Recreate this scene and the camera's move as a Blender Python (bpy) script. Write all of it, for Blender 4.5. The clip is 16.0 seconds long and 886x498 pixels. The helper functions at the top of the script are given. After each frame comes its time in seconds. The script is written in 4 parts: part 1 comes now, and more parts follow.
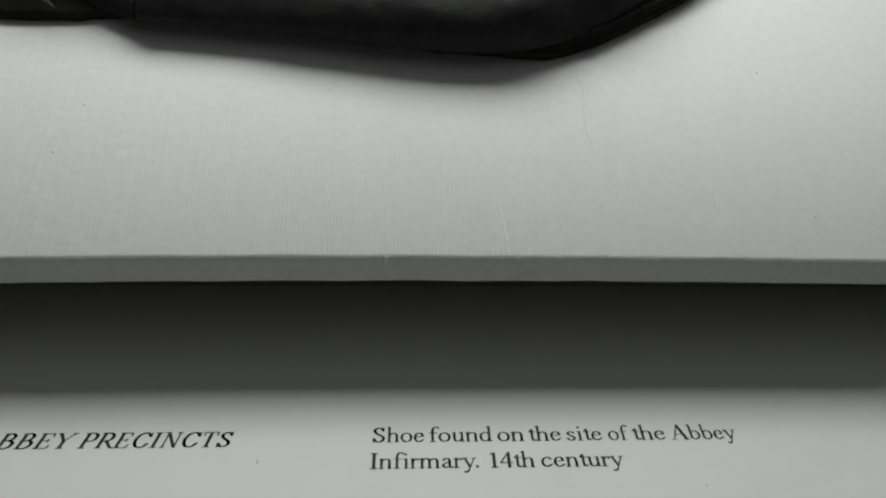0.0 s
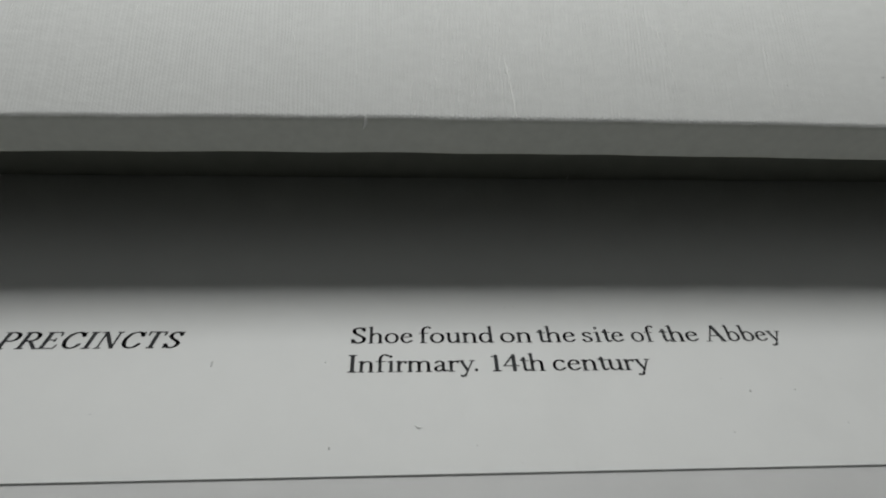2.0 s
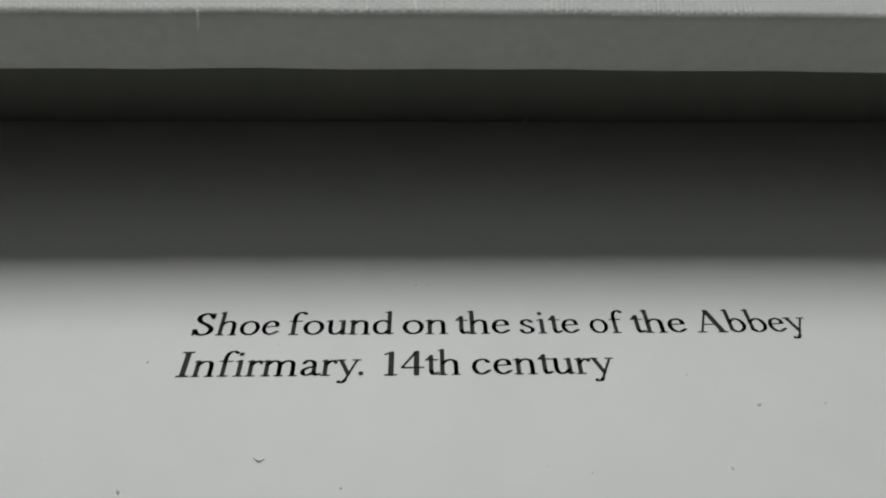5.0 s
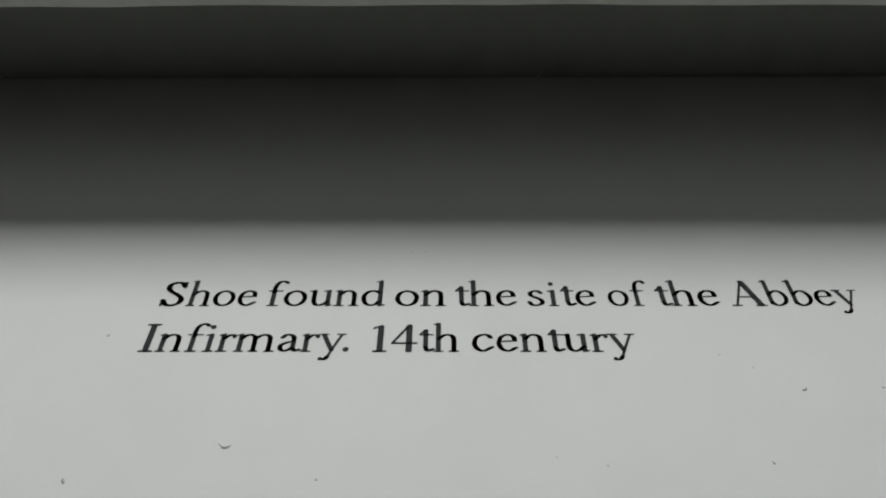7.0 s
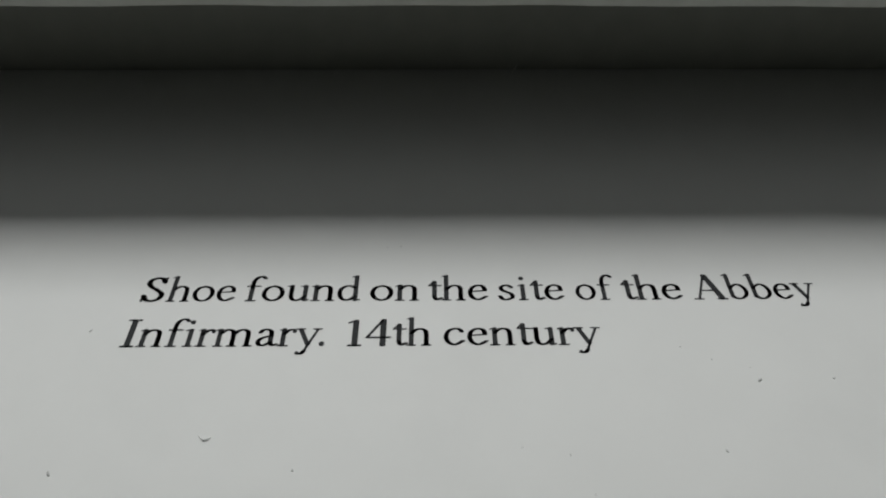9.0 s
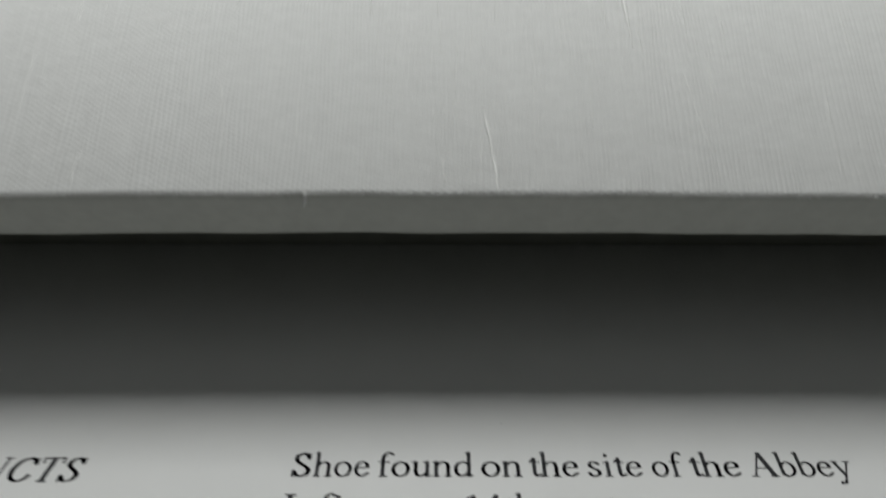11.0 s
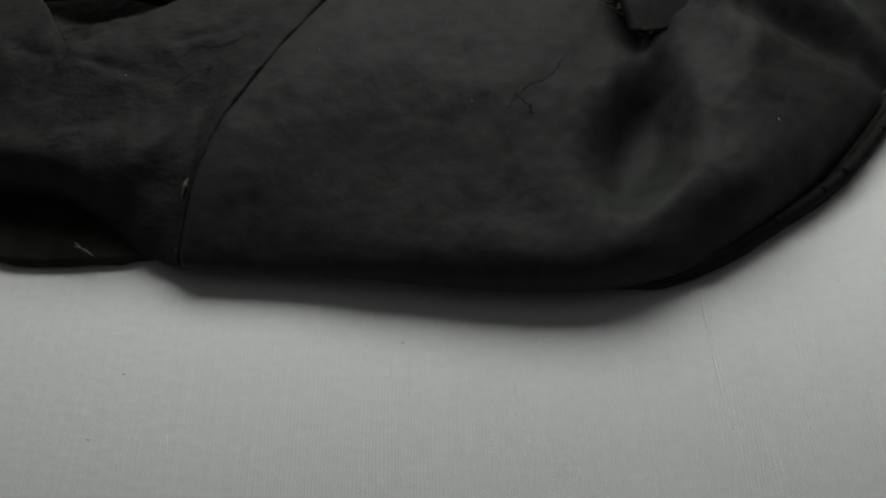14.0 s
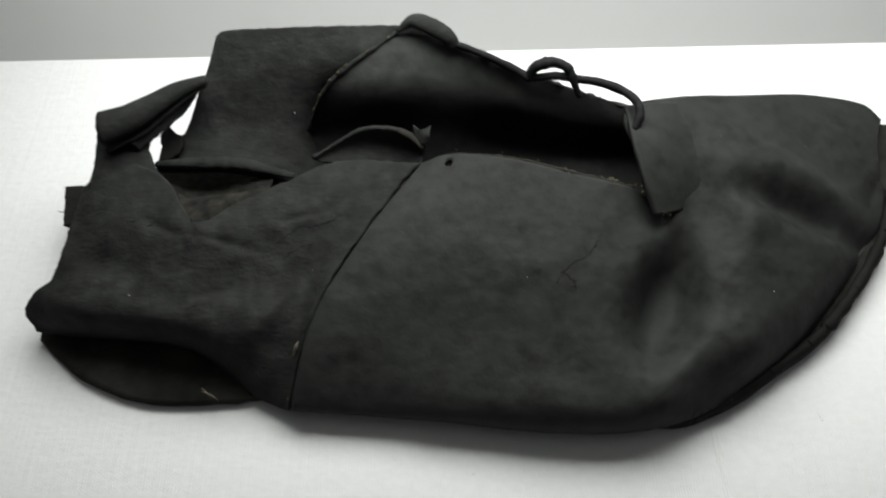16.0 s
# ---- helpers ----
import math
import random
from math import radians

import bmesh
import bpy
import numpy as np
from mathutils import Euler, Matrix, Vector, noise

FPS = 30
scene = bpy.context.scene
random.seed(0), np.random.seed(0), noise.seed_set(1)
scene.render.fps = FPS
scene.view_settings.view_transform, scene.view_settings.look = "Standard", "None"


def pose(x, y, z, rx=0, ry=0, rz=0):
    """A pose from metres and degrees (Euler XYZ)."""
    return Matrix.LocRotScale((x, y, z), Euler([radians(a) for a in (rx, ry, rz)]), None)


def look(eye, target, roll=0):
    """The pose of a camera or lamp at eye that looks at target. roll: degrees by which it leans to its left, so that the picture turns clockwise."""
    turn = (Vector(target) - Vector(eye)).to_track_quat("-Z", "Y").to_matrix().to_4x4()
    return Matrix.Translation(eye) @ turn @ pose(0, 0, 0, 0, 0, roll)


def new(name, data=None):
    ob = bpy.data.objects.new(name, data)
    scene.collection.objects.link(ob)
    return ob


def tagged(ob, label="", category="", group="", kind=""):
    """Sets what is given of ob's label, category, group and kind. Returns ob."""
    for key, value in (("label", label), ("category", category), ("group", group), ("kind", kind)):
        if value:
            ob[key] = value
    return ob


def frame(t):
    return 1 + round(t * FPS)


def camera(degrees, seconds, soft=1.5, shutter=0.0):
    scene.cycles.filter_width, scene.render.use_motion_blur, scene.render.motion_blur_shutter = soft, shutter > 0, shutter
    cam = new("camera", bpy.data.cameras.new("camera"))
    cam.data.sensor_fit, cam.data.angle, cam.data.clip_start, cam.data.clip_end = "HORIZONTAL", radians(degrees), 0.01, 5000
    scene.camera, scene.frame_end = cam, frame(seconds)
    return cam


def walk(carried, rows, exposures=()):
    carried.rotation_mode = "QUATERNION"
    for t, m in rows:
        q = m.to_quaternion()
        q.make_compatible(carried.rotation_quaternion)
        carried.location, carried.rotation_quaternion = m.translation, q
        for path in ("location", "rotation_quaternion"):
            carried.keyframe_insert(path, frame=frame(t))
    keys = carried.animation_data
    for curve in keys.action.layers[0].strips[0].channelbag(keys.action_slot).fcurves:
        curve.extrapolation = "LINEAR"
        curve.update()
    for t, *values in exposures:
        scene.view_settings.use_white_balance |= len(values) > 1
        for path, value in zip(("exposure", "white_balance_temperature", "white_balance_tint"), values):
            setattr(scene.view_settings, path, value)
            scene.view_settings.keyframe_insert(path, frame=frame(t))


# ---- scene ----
SOFT = 2.0
EXPOSURES = [(0.0, 0.11), (0.5, 0.07), (1.5, 0.12), (2.5, 0.12), (4.0, 0.18), (7.0, 0.19), (8.0, 0.22), (10.5, 0.06), (11.5, 0.10), (12.0, 0.01), (12.5, -0.10), (13.0, -0.28), (14.0, -0.46), (14.5, -0.47), (15.0, -0.18), (15.5, 0.22), (16.0, 0.5)]
cam = camera(65.90, 16.0, soft=SOFT, shutter=0.6)
# seconds, place in metres, turn in degrees
PATH = [
    (0.0, 0.0071, -0.0925, 0.1263, 52.01, -2.16, -2.24),
    (0.5, 0.0062, -0.0928, 0.1206, 51.38, -2.36, -2.59),
    (1.0, 0.0073, -0.093, 0.1104, 50.82, -2.5, -2.68),
    (1.5, 0.0085, -0.0908, 0.1026, 49.64, -1.99, -2.51),
    (2.0, 0.009, -0.0837, 0.0963, 48.87, -2.45, -2.59),
    (2.5, 0.013, -0.0761, 0.0897, 48.91, -2.1, -1.38),
    (3.0, 0.0294, -0.0724, 0.0869, 48.64, -1.09, -0.68),
    (3.5, 0.0337, -0.065, 0.0786, 47.26, -0.65, -0.9),
    (4.0, 0.0300, -0.0635, 0.0725, 47.96, -1.36, -1.41),
    (6.3, 0.0323, -0.0537, 0.0622, 46.7, -0.01, -0.79),
    (6.5, 0.0324, -0.0536, 0.0602, 46.47, -0.44, -0.76),
    (7.0, 0.0339, -0.0533, 0.0599, 46.4, 0.32, 0.26),
    (7.5, 0.0366, -0.0533, 0.0606, 45.38, 0.8, 0.67),
    (8.0, 0.0371, -0.0533, 0.0604, 44.23, 0.13, -0.65),
    (8.2, 0.0368, -0.0531, 0.0611, 44.1, -0.04, -0.56),
    (10.3, 0.0306, -0.0541, 0.0744, 46.72, -0.4, -0.45),
    (10.5, 0.0281, -0.0534, 0.0788, 47.36, -0.47, -0.26),
    (11.0, 0.0216, -0.0544, 0.0894, 49.72, -0.22, -0.13),
    (11.5, 0.017, -0.0515, 0.0993, 50.75, 0.54, 1.04),
    (12.0, 0.0116, -0.0494, 0.1084, 51.83, 1.07, 0.46),
    (12.5, 0.01, -0.0451, 0.1199, 51.79, 2.15, 0.19),
    (13.0, 0.0058, -0.0447, 0.1297, 52.91, 2.12, 0.48),
    (13.5, 0.0041, -0.0414, 0.1401, 52.65, 2.23, 0.42),
    (14.0, 0.0023, -0.0424, 0.1477, 55.66, 2.47, 0.82),
    (14.5, -0.0002, -0.0441, 0.1587, 55.24, 2.68, 0.72),
    (15.0, -0.0037, -0.0474, 0.1752, 56.31, 2.33, 0.16),
    (15.5, -0.0083, -0.0491, 0.1862, 56.52, 2.08, -0.13),
    (16.0, -0.012, -0.0503, 0.1969, 56.27, 2.47, 0.41),
]
walk(cam, [(t, pose(*p)) for t, *p in PATH], EXPOSURES)

# ---- the plan, in metres ----
EDGE_Y, EDGE_Z, SLOPE = 0.0225, 0.0338, 28.14

BOARD_T, RISER_Y, BACK_Y, BACK_TURN, CARD_Y = 0.0098, 0.0530, 0.1862, -1.3, -0.0269
LINE_2 = -0.0067
# the label's words: text, left end in metres, width against the body size
LINE_A = [("Shoe", -0.0002, 1.02), ("found", 0.0123, 1.07), ("on", 0.0275, 1.10), ("the", 0.0346, 1.08), ("site", 0.0431, 1.05), ("of", 0.0526, 0.96), ("the", 0.0583, 1.09), ("Abbey", 0.0671, 0.995)]
LINE_B = [("Infirmary", -0.0005, 1.05), (".", 0.0219, 1.0), ("1", 0.0248, 1.04), ("4th", 0.0275, 1.06), ("century", 0.0364, 1.07)]
HEADING = [("ABBEY", -0.0848), ("PRECINCTS", -0.0630)]
LAMP, AMBIENT = 0.73, 0.21

from mathutils.bvhtree import BVHTree

# ---- light ----
world = bpy.data.worlds.new("world")
scene.world = world
world.use_nodes = True
wbg = world.node_tree.nodes["Background"]
# a dim room, lighter towards its ceiling
wco = world.node_tree.nodes.new("ShaderNodeTexCoord")
wsep = world.node_tree.nodes.new("ShaderNodeSeparateXYZ")
wramp = world.node_tree.nodes.new("ShaderNodeValToRGB")
wmap = world.node_tree.nodes.new("ShaderNodeMapRange")
wmap.inputs["From Min"].default_value, wmap.inputs["From Max"].default_value = -1.0, 1.0
wramp.color_ramp.elements[0].position, wramp.color_ramp.elements[0].color = 0.78, (0.06, 0.0615, 0.06, 1)
wramp.color_ramp.elements[1].position, wramp.color_ramp.elements[1].color = 0.97, (0.97, 1.0, 0.97, 1)
world.node_tree.links.new(wco.outputs["Generated"], wsep.inputs[0])
world.node_tree.links.new(wsep.outputs["Z"], wmap.inputs["Value"])
world.node_tree.links.new(wmap.outputs["Result"], wramp.inputs["Fac"])
world.node_tree.links.new(wramp.outputs["Color"], wbg.inputs["Color"])
wbg.inputs["Strength"].default_value = AMBIENT


def area_lamp(name, eye, target, sx, sy, watts, colour):
    data = bpy.data.lights.new(name, "AREA")
    data.shape, data.size, data.size_y, data.energy, data.color = "RECTANGLE", sx, sy, watts, colour
    ob = new(name, data)
    ob.matrix_world = look(eye, target)
    return ob


# the case's strip light, under its top and close to the back wall
area_lamp("case_strip_light", (0.01, 0.130, 0.280), (0.01, 0.112, 0.0), 0.28, 0.106, LAMP, (0.985, 1.0, 0.98))


# ---- materials ----
def material(name, colour, rough=0.8, spread=0.0, scale=60.0, stretch=(1, 1, 1), bumps=(), specular=0.5, second=None, mix_at=(0.45, 0.6), mix_scale=20.0, ribs=None):
    """A principled material: colour varied by noise, a second colour in patches, and layers of bump (scale, stretch, strength, distance, detail)."""
    mat = bpy.data.materials.new(name)
    mat.use_nodes = True
    nt = mat.node_tree
    nd, ln = nt.nodes, nt.links
    bsdf = nd["Principled BSDF"]
    bsdf.inputs["Roughness"].default_value = rough
    bsdf.inputs["Specular IOR Level"].default_value = specular
    co = nd.new("ShaderNodeTexCoord")

    def tex(sc, st, detail=4.0, rough_=0.55):
        mp = nd.new("ShaderNodeMapping")
        mp.inputs["Scale"].default_value = st
        ln.new(co.outputs["Object"], mp.inputs["Vector"])
        t = nd.new("ShaderNodeTexNoise")
        t.inputs["Scale"].default_value, t.inputs["Detail"].default_value, t.inputs["Roughness"].default_value = sc, detail, rough_
        ln.new(mp.outputs["Vector"], t.inputs["Vector"])
        return t.outputs["Fac"]

    ramp = nd.new("ShaderNodeValToRGB")
    lo, hi = [max(c * (1 - spread), 0) for c in colour], [c * (1 + spread) for c in colour]
    ramp.color_ramp.elements[0].position, ramp.color_ramp.elements[1].position = 0.3, 0.7
    ramp.color_ramp.elements[0].color, ramp.color_ramp.elements[1].color = (*lo, 1), (*hi, 1)
    ln.new(tex(scale, stretch), ramp.inputs["Fac"])
    out = ramp.outputs["Color"]
    if second:
        r2 = nd.new("ShaderNodeValToRGB")
        r2.color_ramp.elements[0].position, r2.color_ramp.elements[1].position = mix_at
        ln.new(tex(mix_scale, (1, 1, 1), 6.0, 0.6), r2.inputs["Fac"])
        mx = nd.new("ShaderNodeMix")
        mx.data_type = "RGBA"
        ln.new(r2.outputs["Color"], mx.inputs["Factor"])
        ln.new(out, mx.inputs["A"])
        mx.inputs["B"].default_value = (*second, 1)
        out = mx.outputs["Result"]
    ln.new(out, bsdf.inputs["Base Color"])
    last = None
    for sc, st, strength, dist, detail in bumps:
        b = nd.new("ShaderNodeBump")
        b.inputs["Strength"].default_value, b.inputs["Distance"].default_value = strength, dist
        ln.new(tex(sc, st, detail), b.inputs["Height"])
        if last:
            ln.new(last, b.inputs["Normal"])
        last = b.outputs["Normal"]
    if ribs:
        # a plain weave: warp over weft in turn, its threads of uneven course, looser in one band across the cloth
        pitch, strength, dist = ribs

        def math_node(op, a, b=None):
            m = nd.new("ShaderNodeMath")
            m.operation = op
            for k, v in enumerate((a, b)):
                if isinstance(v, (int, float)):
                    m.inputs[k].default_value = v
                elif v is not None:
                    ln.new(v, m.inputs[k])
            return m.outputs[0]

        sep = nd.new("ShaderNodeSeparateXYZ")
        ln.new(co.outputs["Object"], sep.inputs[0])
        sines = []
        for axis, st, gap in (("X", (1, 0.15, 1), pitch), ("Y", (0.15, 1, 1), 0.6 * pitch)):
            drift = math_node("MULTIPLY", tex(110, st, 3.0), 6.0 * gap)
            sines.append(math_node("SINE", math_node("MULTIPLY", math_node("ADD", sep.outputs[axis], drift), math.pi / gap)))
        dots = math_node("MULTIPLY", math_node("MULTIPLY", sines[0], sines[1]), 0.6)
        cords = math_node("MULTIPLY", math_node("ABSOLUTE", sines[0]), 2.6)
        off = math_node("ABSOLUTE", math_node("SUBTRACT", sep.outputs["X"], 0.03))
        band = nd.new("ShaderNodeMapRange")
        band.inputs["From Min"].default_value, band.inputs["From Max"].default_value, band.inputs["To Min"].default_value = 0.08, 0.02, 0.22
        ln.new(off, band.inputs["Value"])
        patch = nd.new("ShaderNodeMapRange")
        patch.inputs["From Min"].default_value, patch.inputs["From Max"].default_value, patch.inputs["To Min"].default_value = 0.33, 0.58, 0.45
        ln.new(tex(60, (1, 0.6, 1), 3.0), patch.inputs["Value"])
        height = math_node("MULTIPLY", math_node("ADD", dots, cords), math_node("MULTIPLY", band.outputs["Result"], patch.outputs["Result"]))
        b = nd.new("ShaderNodeBump")
        b.inputs["Strength"].default_value, b.inputs["Distance"].default_value = strength, dist
        ln.new(height, b.inputs["Height"])
        ln.new(last, b.inputs["Normal"])
        last = b.outputs["Normal"]
    if last:
        ln.new(last, bsdf.inputs["Normal"])
    return mat


LINEN = material("linen", (0.67, 0.675, 0.665), 0.95, 0.03, 600, (0.6, 1.0, 1), specular=0.1, bumps=(
    (560, (1.0, 0.03, 1), 0.55, 0.00016, 2.0),
    (1700, (1.0, 0.25, 1), 0.2, 0.00010, 2.0),
    (700, (0.5, 1.0, 1), 0.30, 0.00014, 2.0),
    (210, (0.6, 1, 1), 0.22, 0.0005, 4.0)), ribs=(0.00066, 0.40, 0.00008))
# the same linen, darkened in colour for the shaded front edge and underside
LINEN_SHADED = material("linen_shaded", (0.53, 0.54, 0.50), 0.95, 0.05, 500, (1, 1, 1), specular=0.1, bumps=((1400, (1, 1, 1), 0.3, 0.0001, 3.0),))
FIBRE = material("linen_fibre", (0.70, 0.705, 0.69), 0.9, 0.05, specular=0.1)
CARD = material("white_card", (0.64, 0.645, 0.64), 0.75, 0.012, 120, bumps=((900, (1, 1, 1), 0.06, 0.0001, 3.0),), specular=0.3,
                second=(0.615, 0.62, 0.615), mix_at=(0.55, 0.75), mix_scale=35)
INK = material("black_ink", (0.040, 0.041, 0.043), 0.95, 0.15, 2500, specular=0.02)
SPECK = material("grey_dust", (0.50, 0.50, 0.50), 0.9, 0.2)
FLOOR = material("grey_painted_board", (0.50, 0.50, 0.50), 0.7, 0.03, 80, bumps=((700, (1, 1, 1), 0.08, 0.0002, 3.0),))
WALL = material("grey_wall_paint", (0.55, 0.555, 0.545), 0.85, 0.02, 15, bumps=((500, (1, 1, 1), 0.06, 0.0003, 3.0),))
# board core, out of sight; its dark colour deepens the shade by the riser
UNDER = material("shade_darkened_core", (0.16, 0.165, 0.14), 0.9, 0.1, 200, second=(0.12, 0.125, 0.105), mix_at=(0.5, 0.7), mix_scale=60)
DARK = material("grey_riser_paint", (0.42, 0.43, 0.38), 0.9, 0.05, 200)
LEATHER = material("blackened_leather", (0.0188, 0.0200, 0.0186), 0.54, 0.30, 240, specular=0.055, second=(0.0238, 0.0252, 0.0237), mix_at=(0.35, 0.68), mix_scale=60, bumps=(
    (1600, (1, 1, 1), 0.25, 0.0002, 4.0),
    (320, (1, 1, 1), 0.34, 0.0006, 5.0),
    (90, (1, 1, 1), 0.10, 0.0014, 4.0)))
CRACKED = material("cracked_leather", (0.0184, 0.0195, 0.0182), 0.66, 0.30, 190, specular=0.05, second=(0.0124, 0.0132, 0.0123), mix_at=(0.46, 0.70), mix_scale=150, bumps=(
    (1500, (1, 1, 1), 0.35, 0.0003, 5.0),
    (520, (0.6, 1.5, 1), 0.40, 0.0006, 5.0),
    (170, (0.9, 1.2, 1), 0.42, 0.0013, 6.0)))
SOLE = material("dark_sole_leather", (0.0095, 0.0095, 0.009), 0.65, 0.3, 120, specular=0.04, bumps=((900, (1, 1, 1), 0.4, 0.0004, 4.0),))
WORN_SOLE = material("worn_sole_leather", (0.024, 0.0235, 0.021), 0.75, 0.3, 160, (0.5, 1.6, 1), specular=0.04, second=(0.012, 0.012, 0.011), mix_at=(0.42, 0.66), mix_scale=70, bumps=((900, (0.5, 1.4, 1), 0.4, 0.0004, 4.0),))
RAW = material("worn_raw_leather_edge", (0.018, 0.0170, 0.0140), 0.85, 0.45, 300, specular=0.15, bumps=((1200, (1, 1, 1), 0.4, 0.0004, 4.0),))
LACE = material("black_leather_lace", (0.0075, 0.0075, 0.0082), 0.65, 0.35, 300, specular=0.12, bumps=((1500, (1, 1, 1), 0.3, 0.0003, 3.0),))
LINING = material("worn_brown_lining", (0.0150, 0.0142, 0.0114), 0.85, 0.45, 350, specular=0.1, second=(0.006, 0.006, 0.0055), mix_at=(0.45, 0.6), mix_scale=260, bumps=((900, (1, 1, 1), 0.4, 0.0005, 4.0), (220, (1, 1, 1), 0.5, 0.002, 4.0)))
STUFFING = material("old_brown_stuffing", (0.050, 0.044, 0.026), 0.9, 0.7, 700, specular=0.1)
THREAD = material("old_sewing_thread", (0.075, 0.068, 0.048), 0.85, 0.5, 1200)
TAN = material("tan_thread", (0.13, 0.115, 0.08), 0.8, 0.3, 900)


# ---- helpers ----
def finish(name, bm, mat, parent=None, label="", smooth=True, recalc=True):
    if recalc:
        bmesh.ops.recalc_face_normals(bm, faces=bm.faces)
    me = bpy.data.meshes.new(name)
    bm.to_mesh(me)
    bm.free()
    me.materials.append(mat)
    for p in me.polygons:
        p.use_smooth = smooth
    ob = new(name, me)
    if parent:
        ob.parent = parent
    if label:
        tagged(ob, label)
    return ob


def part(name, bm, mat, parent, label="", smooth=True, recalc=True):
    return finish(name, bm, mat, parent, label, smooth, recalc)


def box(x0, x1, y0, y1, z0, z1, bevel=0.0):
    bm = bmesh.new()
    bmesh.ops.create_cube(bm, size=1, matrix=Matrix.Translation(((x0 + x1) / 2, (y0 + y1) / 2, (z0 + z1) / 2)) @ Matrix.Diagonal((x1 - x0, y1 - y0, z1 - z0, 1)))
    if bevel:
        bmesh.ops.bevel(bm, geom=bm.edges[:], offset=bevel, segments=2, affect="EDGES")
    return bm


def spline(points, n):
    """n + 1 points on a smooth curve through the given ones, evenly by their index."""
    p = [np.array(q, float) for q in points]
    p = [2 * p[0] - p[1]] + p + [2 * p[-1] - p[-2]]
    out = []
    for i in range(n + 1):
        s = i / n * (len(p) - 3)
        k = min(int(s), len(p) - 4)
        t = s - k
        a, b, c, d = p[k:k + 4]
        out.append(0.5 * (2 * b + (c - a) * t + (2 * a - 5 * b + 4 * c - d) * t * t + (3 * b - a - 3 * c + d) * t ** 3))
    return out


MM = 0.001


def loft(guides, nu, nv, rough=0.0, seed=0.0, cut=None, edge=0.0, folds=(), side=0.0, dent=None):
    """A sheet through guide curves (millimetres on the board: along, up the slope, height), with wrinkles, holes and a ragged upper edge."""
    rows = [spline(g, nu) for g in guides]
    bm = bmesh.new()
    grid = []
    for i in range(nu + 1):
        col = spline([r[i] for r in rows], nv)
        line = []
        for j, p in enumerate(col):
            q = Vector((p[0] * 0.045 + seed, p[1] * 0.045, seed))
            h = noise.fractal(q * 1.3, 1.0, 2.0, 4) * rough + noise.noise(q * 7) * rough * 0.18
            for x0, v0, x1, v1, w, depth in folds:
                dx, dv = x1 - x0, v1 - v0
                t = max(0.0, min(1.0, ((p[0] - x0) * dx + (p[1] - v0) * dv) / (dx * dx + dv * dv)))
                d2 = (p[0] - x0 - t * dx) ** 2 + (p[1] - v0 - t * dv) ** 2
                h += depth * math.exp(-d2 / (w * w)) * (0.6 + 0.4 * math.sin(math.pi * min(1, t + 0.25)))
            if dent:
                h -= dent(p[0], p[1])
            fall = min(1.0, 3.0 * j / nv, 3.0 * (nv - j) / nv + 0.25)
            rag = edge * (noise.noise(Vector((p[0] * 0.43, seed * 0.731, 3.1))) + 0.7 * noise.noise(Vector((p[0] * 1.17, seed * 1.37, 1.1)))) * (1 if j == nv else 0.4 if j == nv - 1 else 0)
            tear = side * (noise.noise(Vector((seed * 0.731, p[1] * 0.31, i * 0.37))) + 0.7 * noise.noise(Vector((seed * 1.37, p[1] * 0.93, i * 0.37)))) * (1 if i in (0, nu) else 0.4 if i in (1, nu - 1) else 0)
            z = p[2] + h * fall
            if folds and 12 < p[0] < 62 and p[1] > 74 and z < 9:
                z = 4.5 + 4.5 * math.exp((z - 9) / 4.5)
            line.append(bm.verts.new(((p[0] + tear) * MM, (p[1] + rag) * MM, (max(z, 0.6)) * MM)))
        grid.append(line)
    for i in range(nu):
        for j in range(nv):
            f = (grid[i][j], grid[i + 1][j], grid[i + 1][j + 1], grid[i][j + 1])
            c = sum((v.co for v in f), Vector()) / 4
            if cut and cut(c.x / MM, c.y / MM):
                continue
            bm.faces.new(f)
    return bm


def sunken(x, v):
    """The deep hollow behind the toe, in millimetres: soft towards the heel, a sharp crease towards the toe."""
    def ease(t):
        t = max(0.0, min(1.0, t))
        return t * t * (3 - 2 * t)

    low, high = (v - 80) / 19.5, ease((v - 80) / 28)
    if low <= -1 or v >= 112:
        return 0.0
    half = 11.5 * math.sqrt(1 - low * low) if v < 80 else 11.5 - 6.0 * high
    s = (x - 35.5 - (v - 68) * 0.25) / half
    across = math.exp(-2.2 * s * s) if s <= 0 else math.exp(-1.9 * s ** 3)
    return 14.0 * ease((v - 61) / 22) * ease((112 - v) / 28) * across


def settle(bm, tree, nu, nv, along, start, sink):
    """Lets one side of a lofted sheet run into the surface below it, so that the two read as one skin."""
    bm.verts.ensure_lookup_table()
    for i in range(nu + 1):
        for j in range(nv + 1):
            s = (j / nv if along == "v" else i / nu)
            t = max(0.0, min(1.0, (s - start) / (1 - start)))
            v = bm.verts[i * (nv + 1) + j]
            hit = tree.ray_cast(Vector((v.co.x, v.co.y, 0.2)), Vector((0, 0, -1)))[0]
            if hit and t > 0:
                t = t * t * (3 - 2 * t)
                v.co.z += (hit.z - sink * MM * t - v.co.z) * t
    return bm


def drop(tree, x, v, up=0.0, low=3.0):
    hit = tree.ray_cast(Vector((x * MM, v * MM, 0.2)), Vector((0, 0, -1)))[0]
    return (x, v, (hit.z / MM if hit else low) + up)


def thick(ob, mm, offset=-1.0):
    m = ob.modifiers.new("thickness", "SOLIDIFY")
    m.thickness, m.offset = mm * MM, offset
    return ob


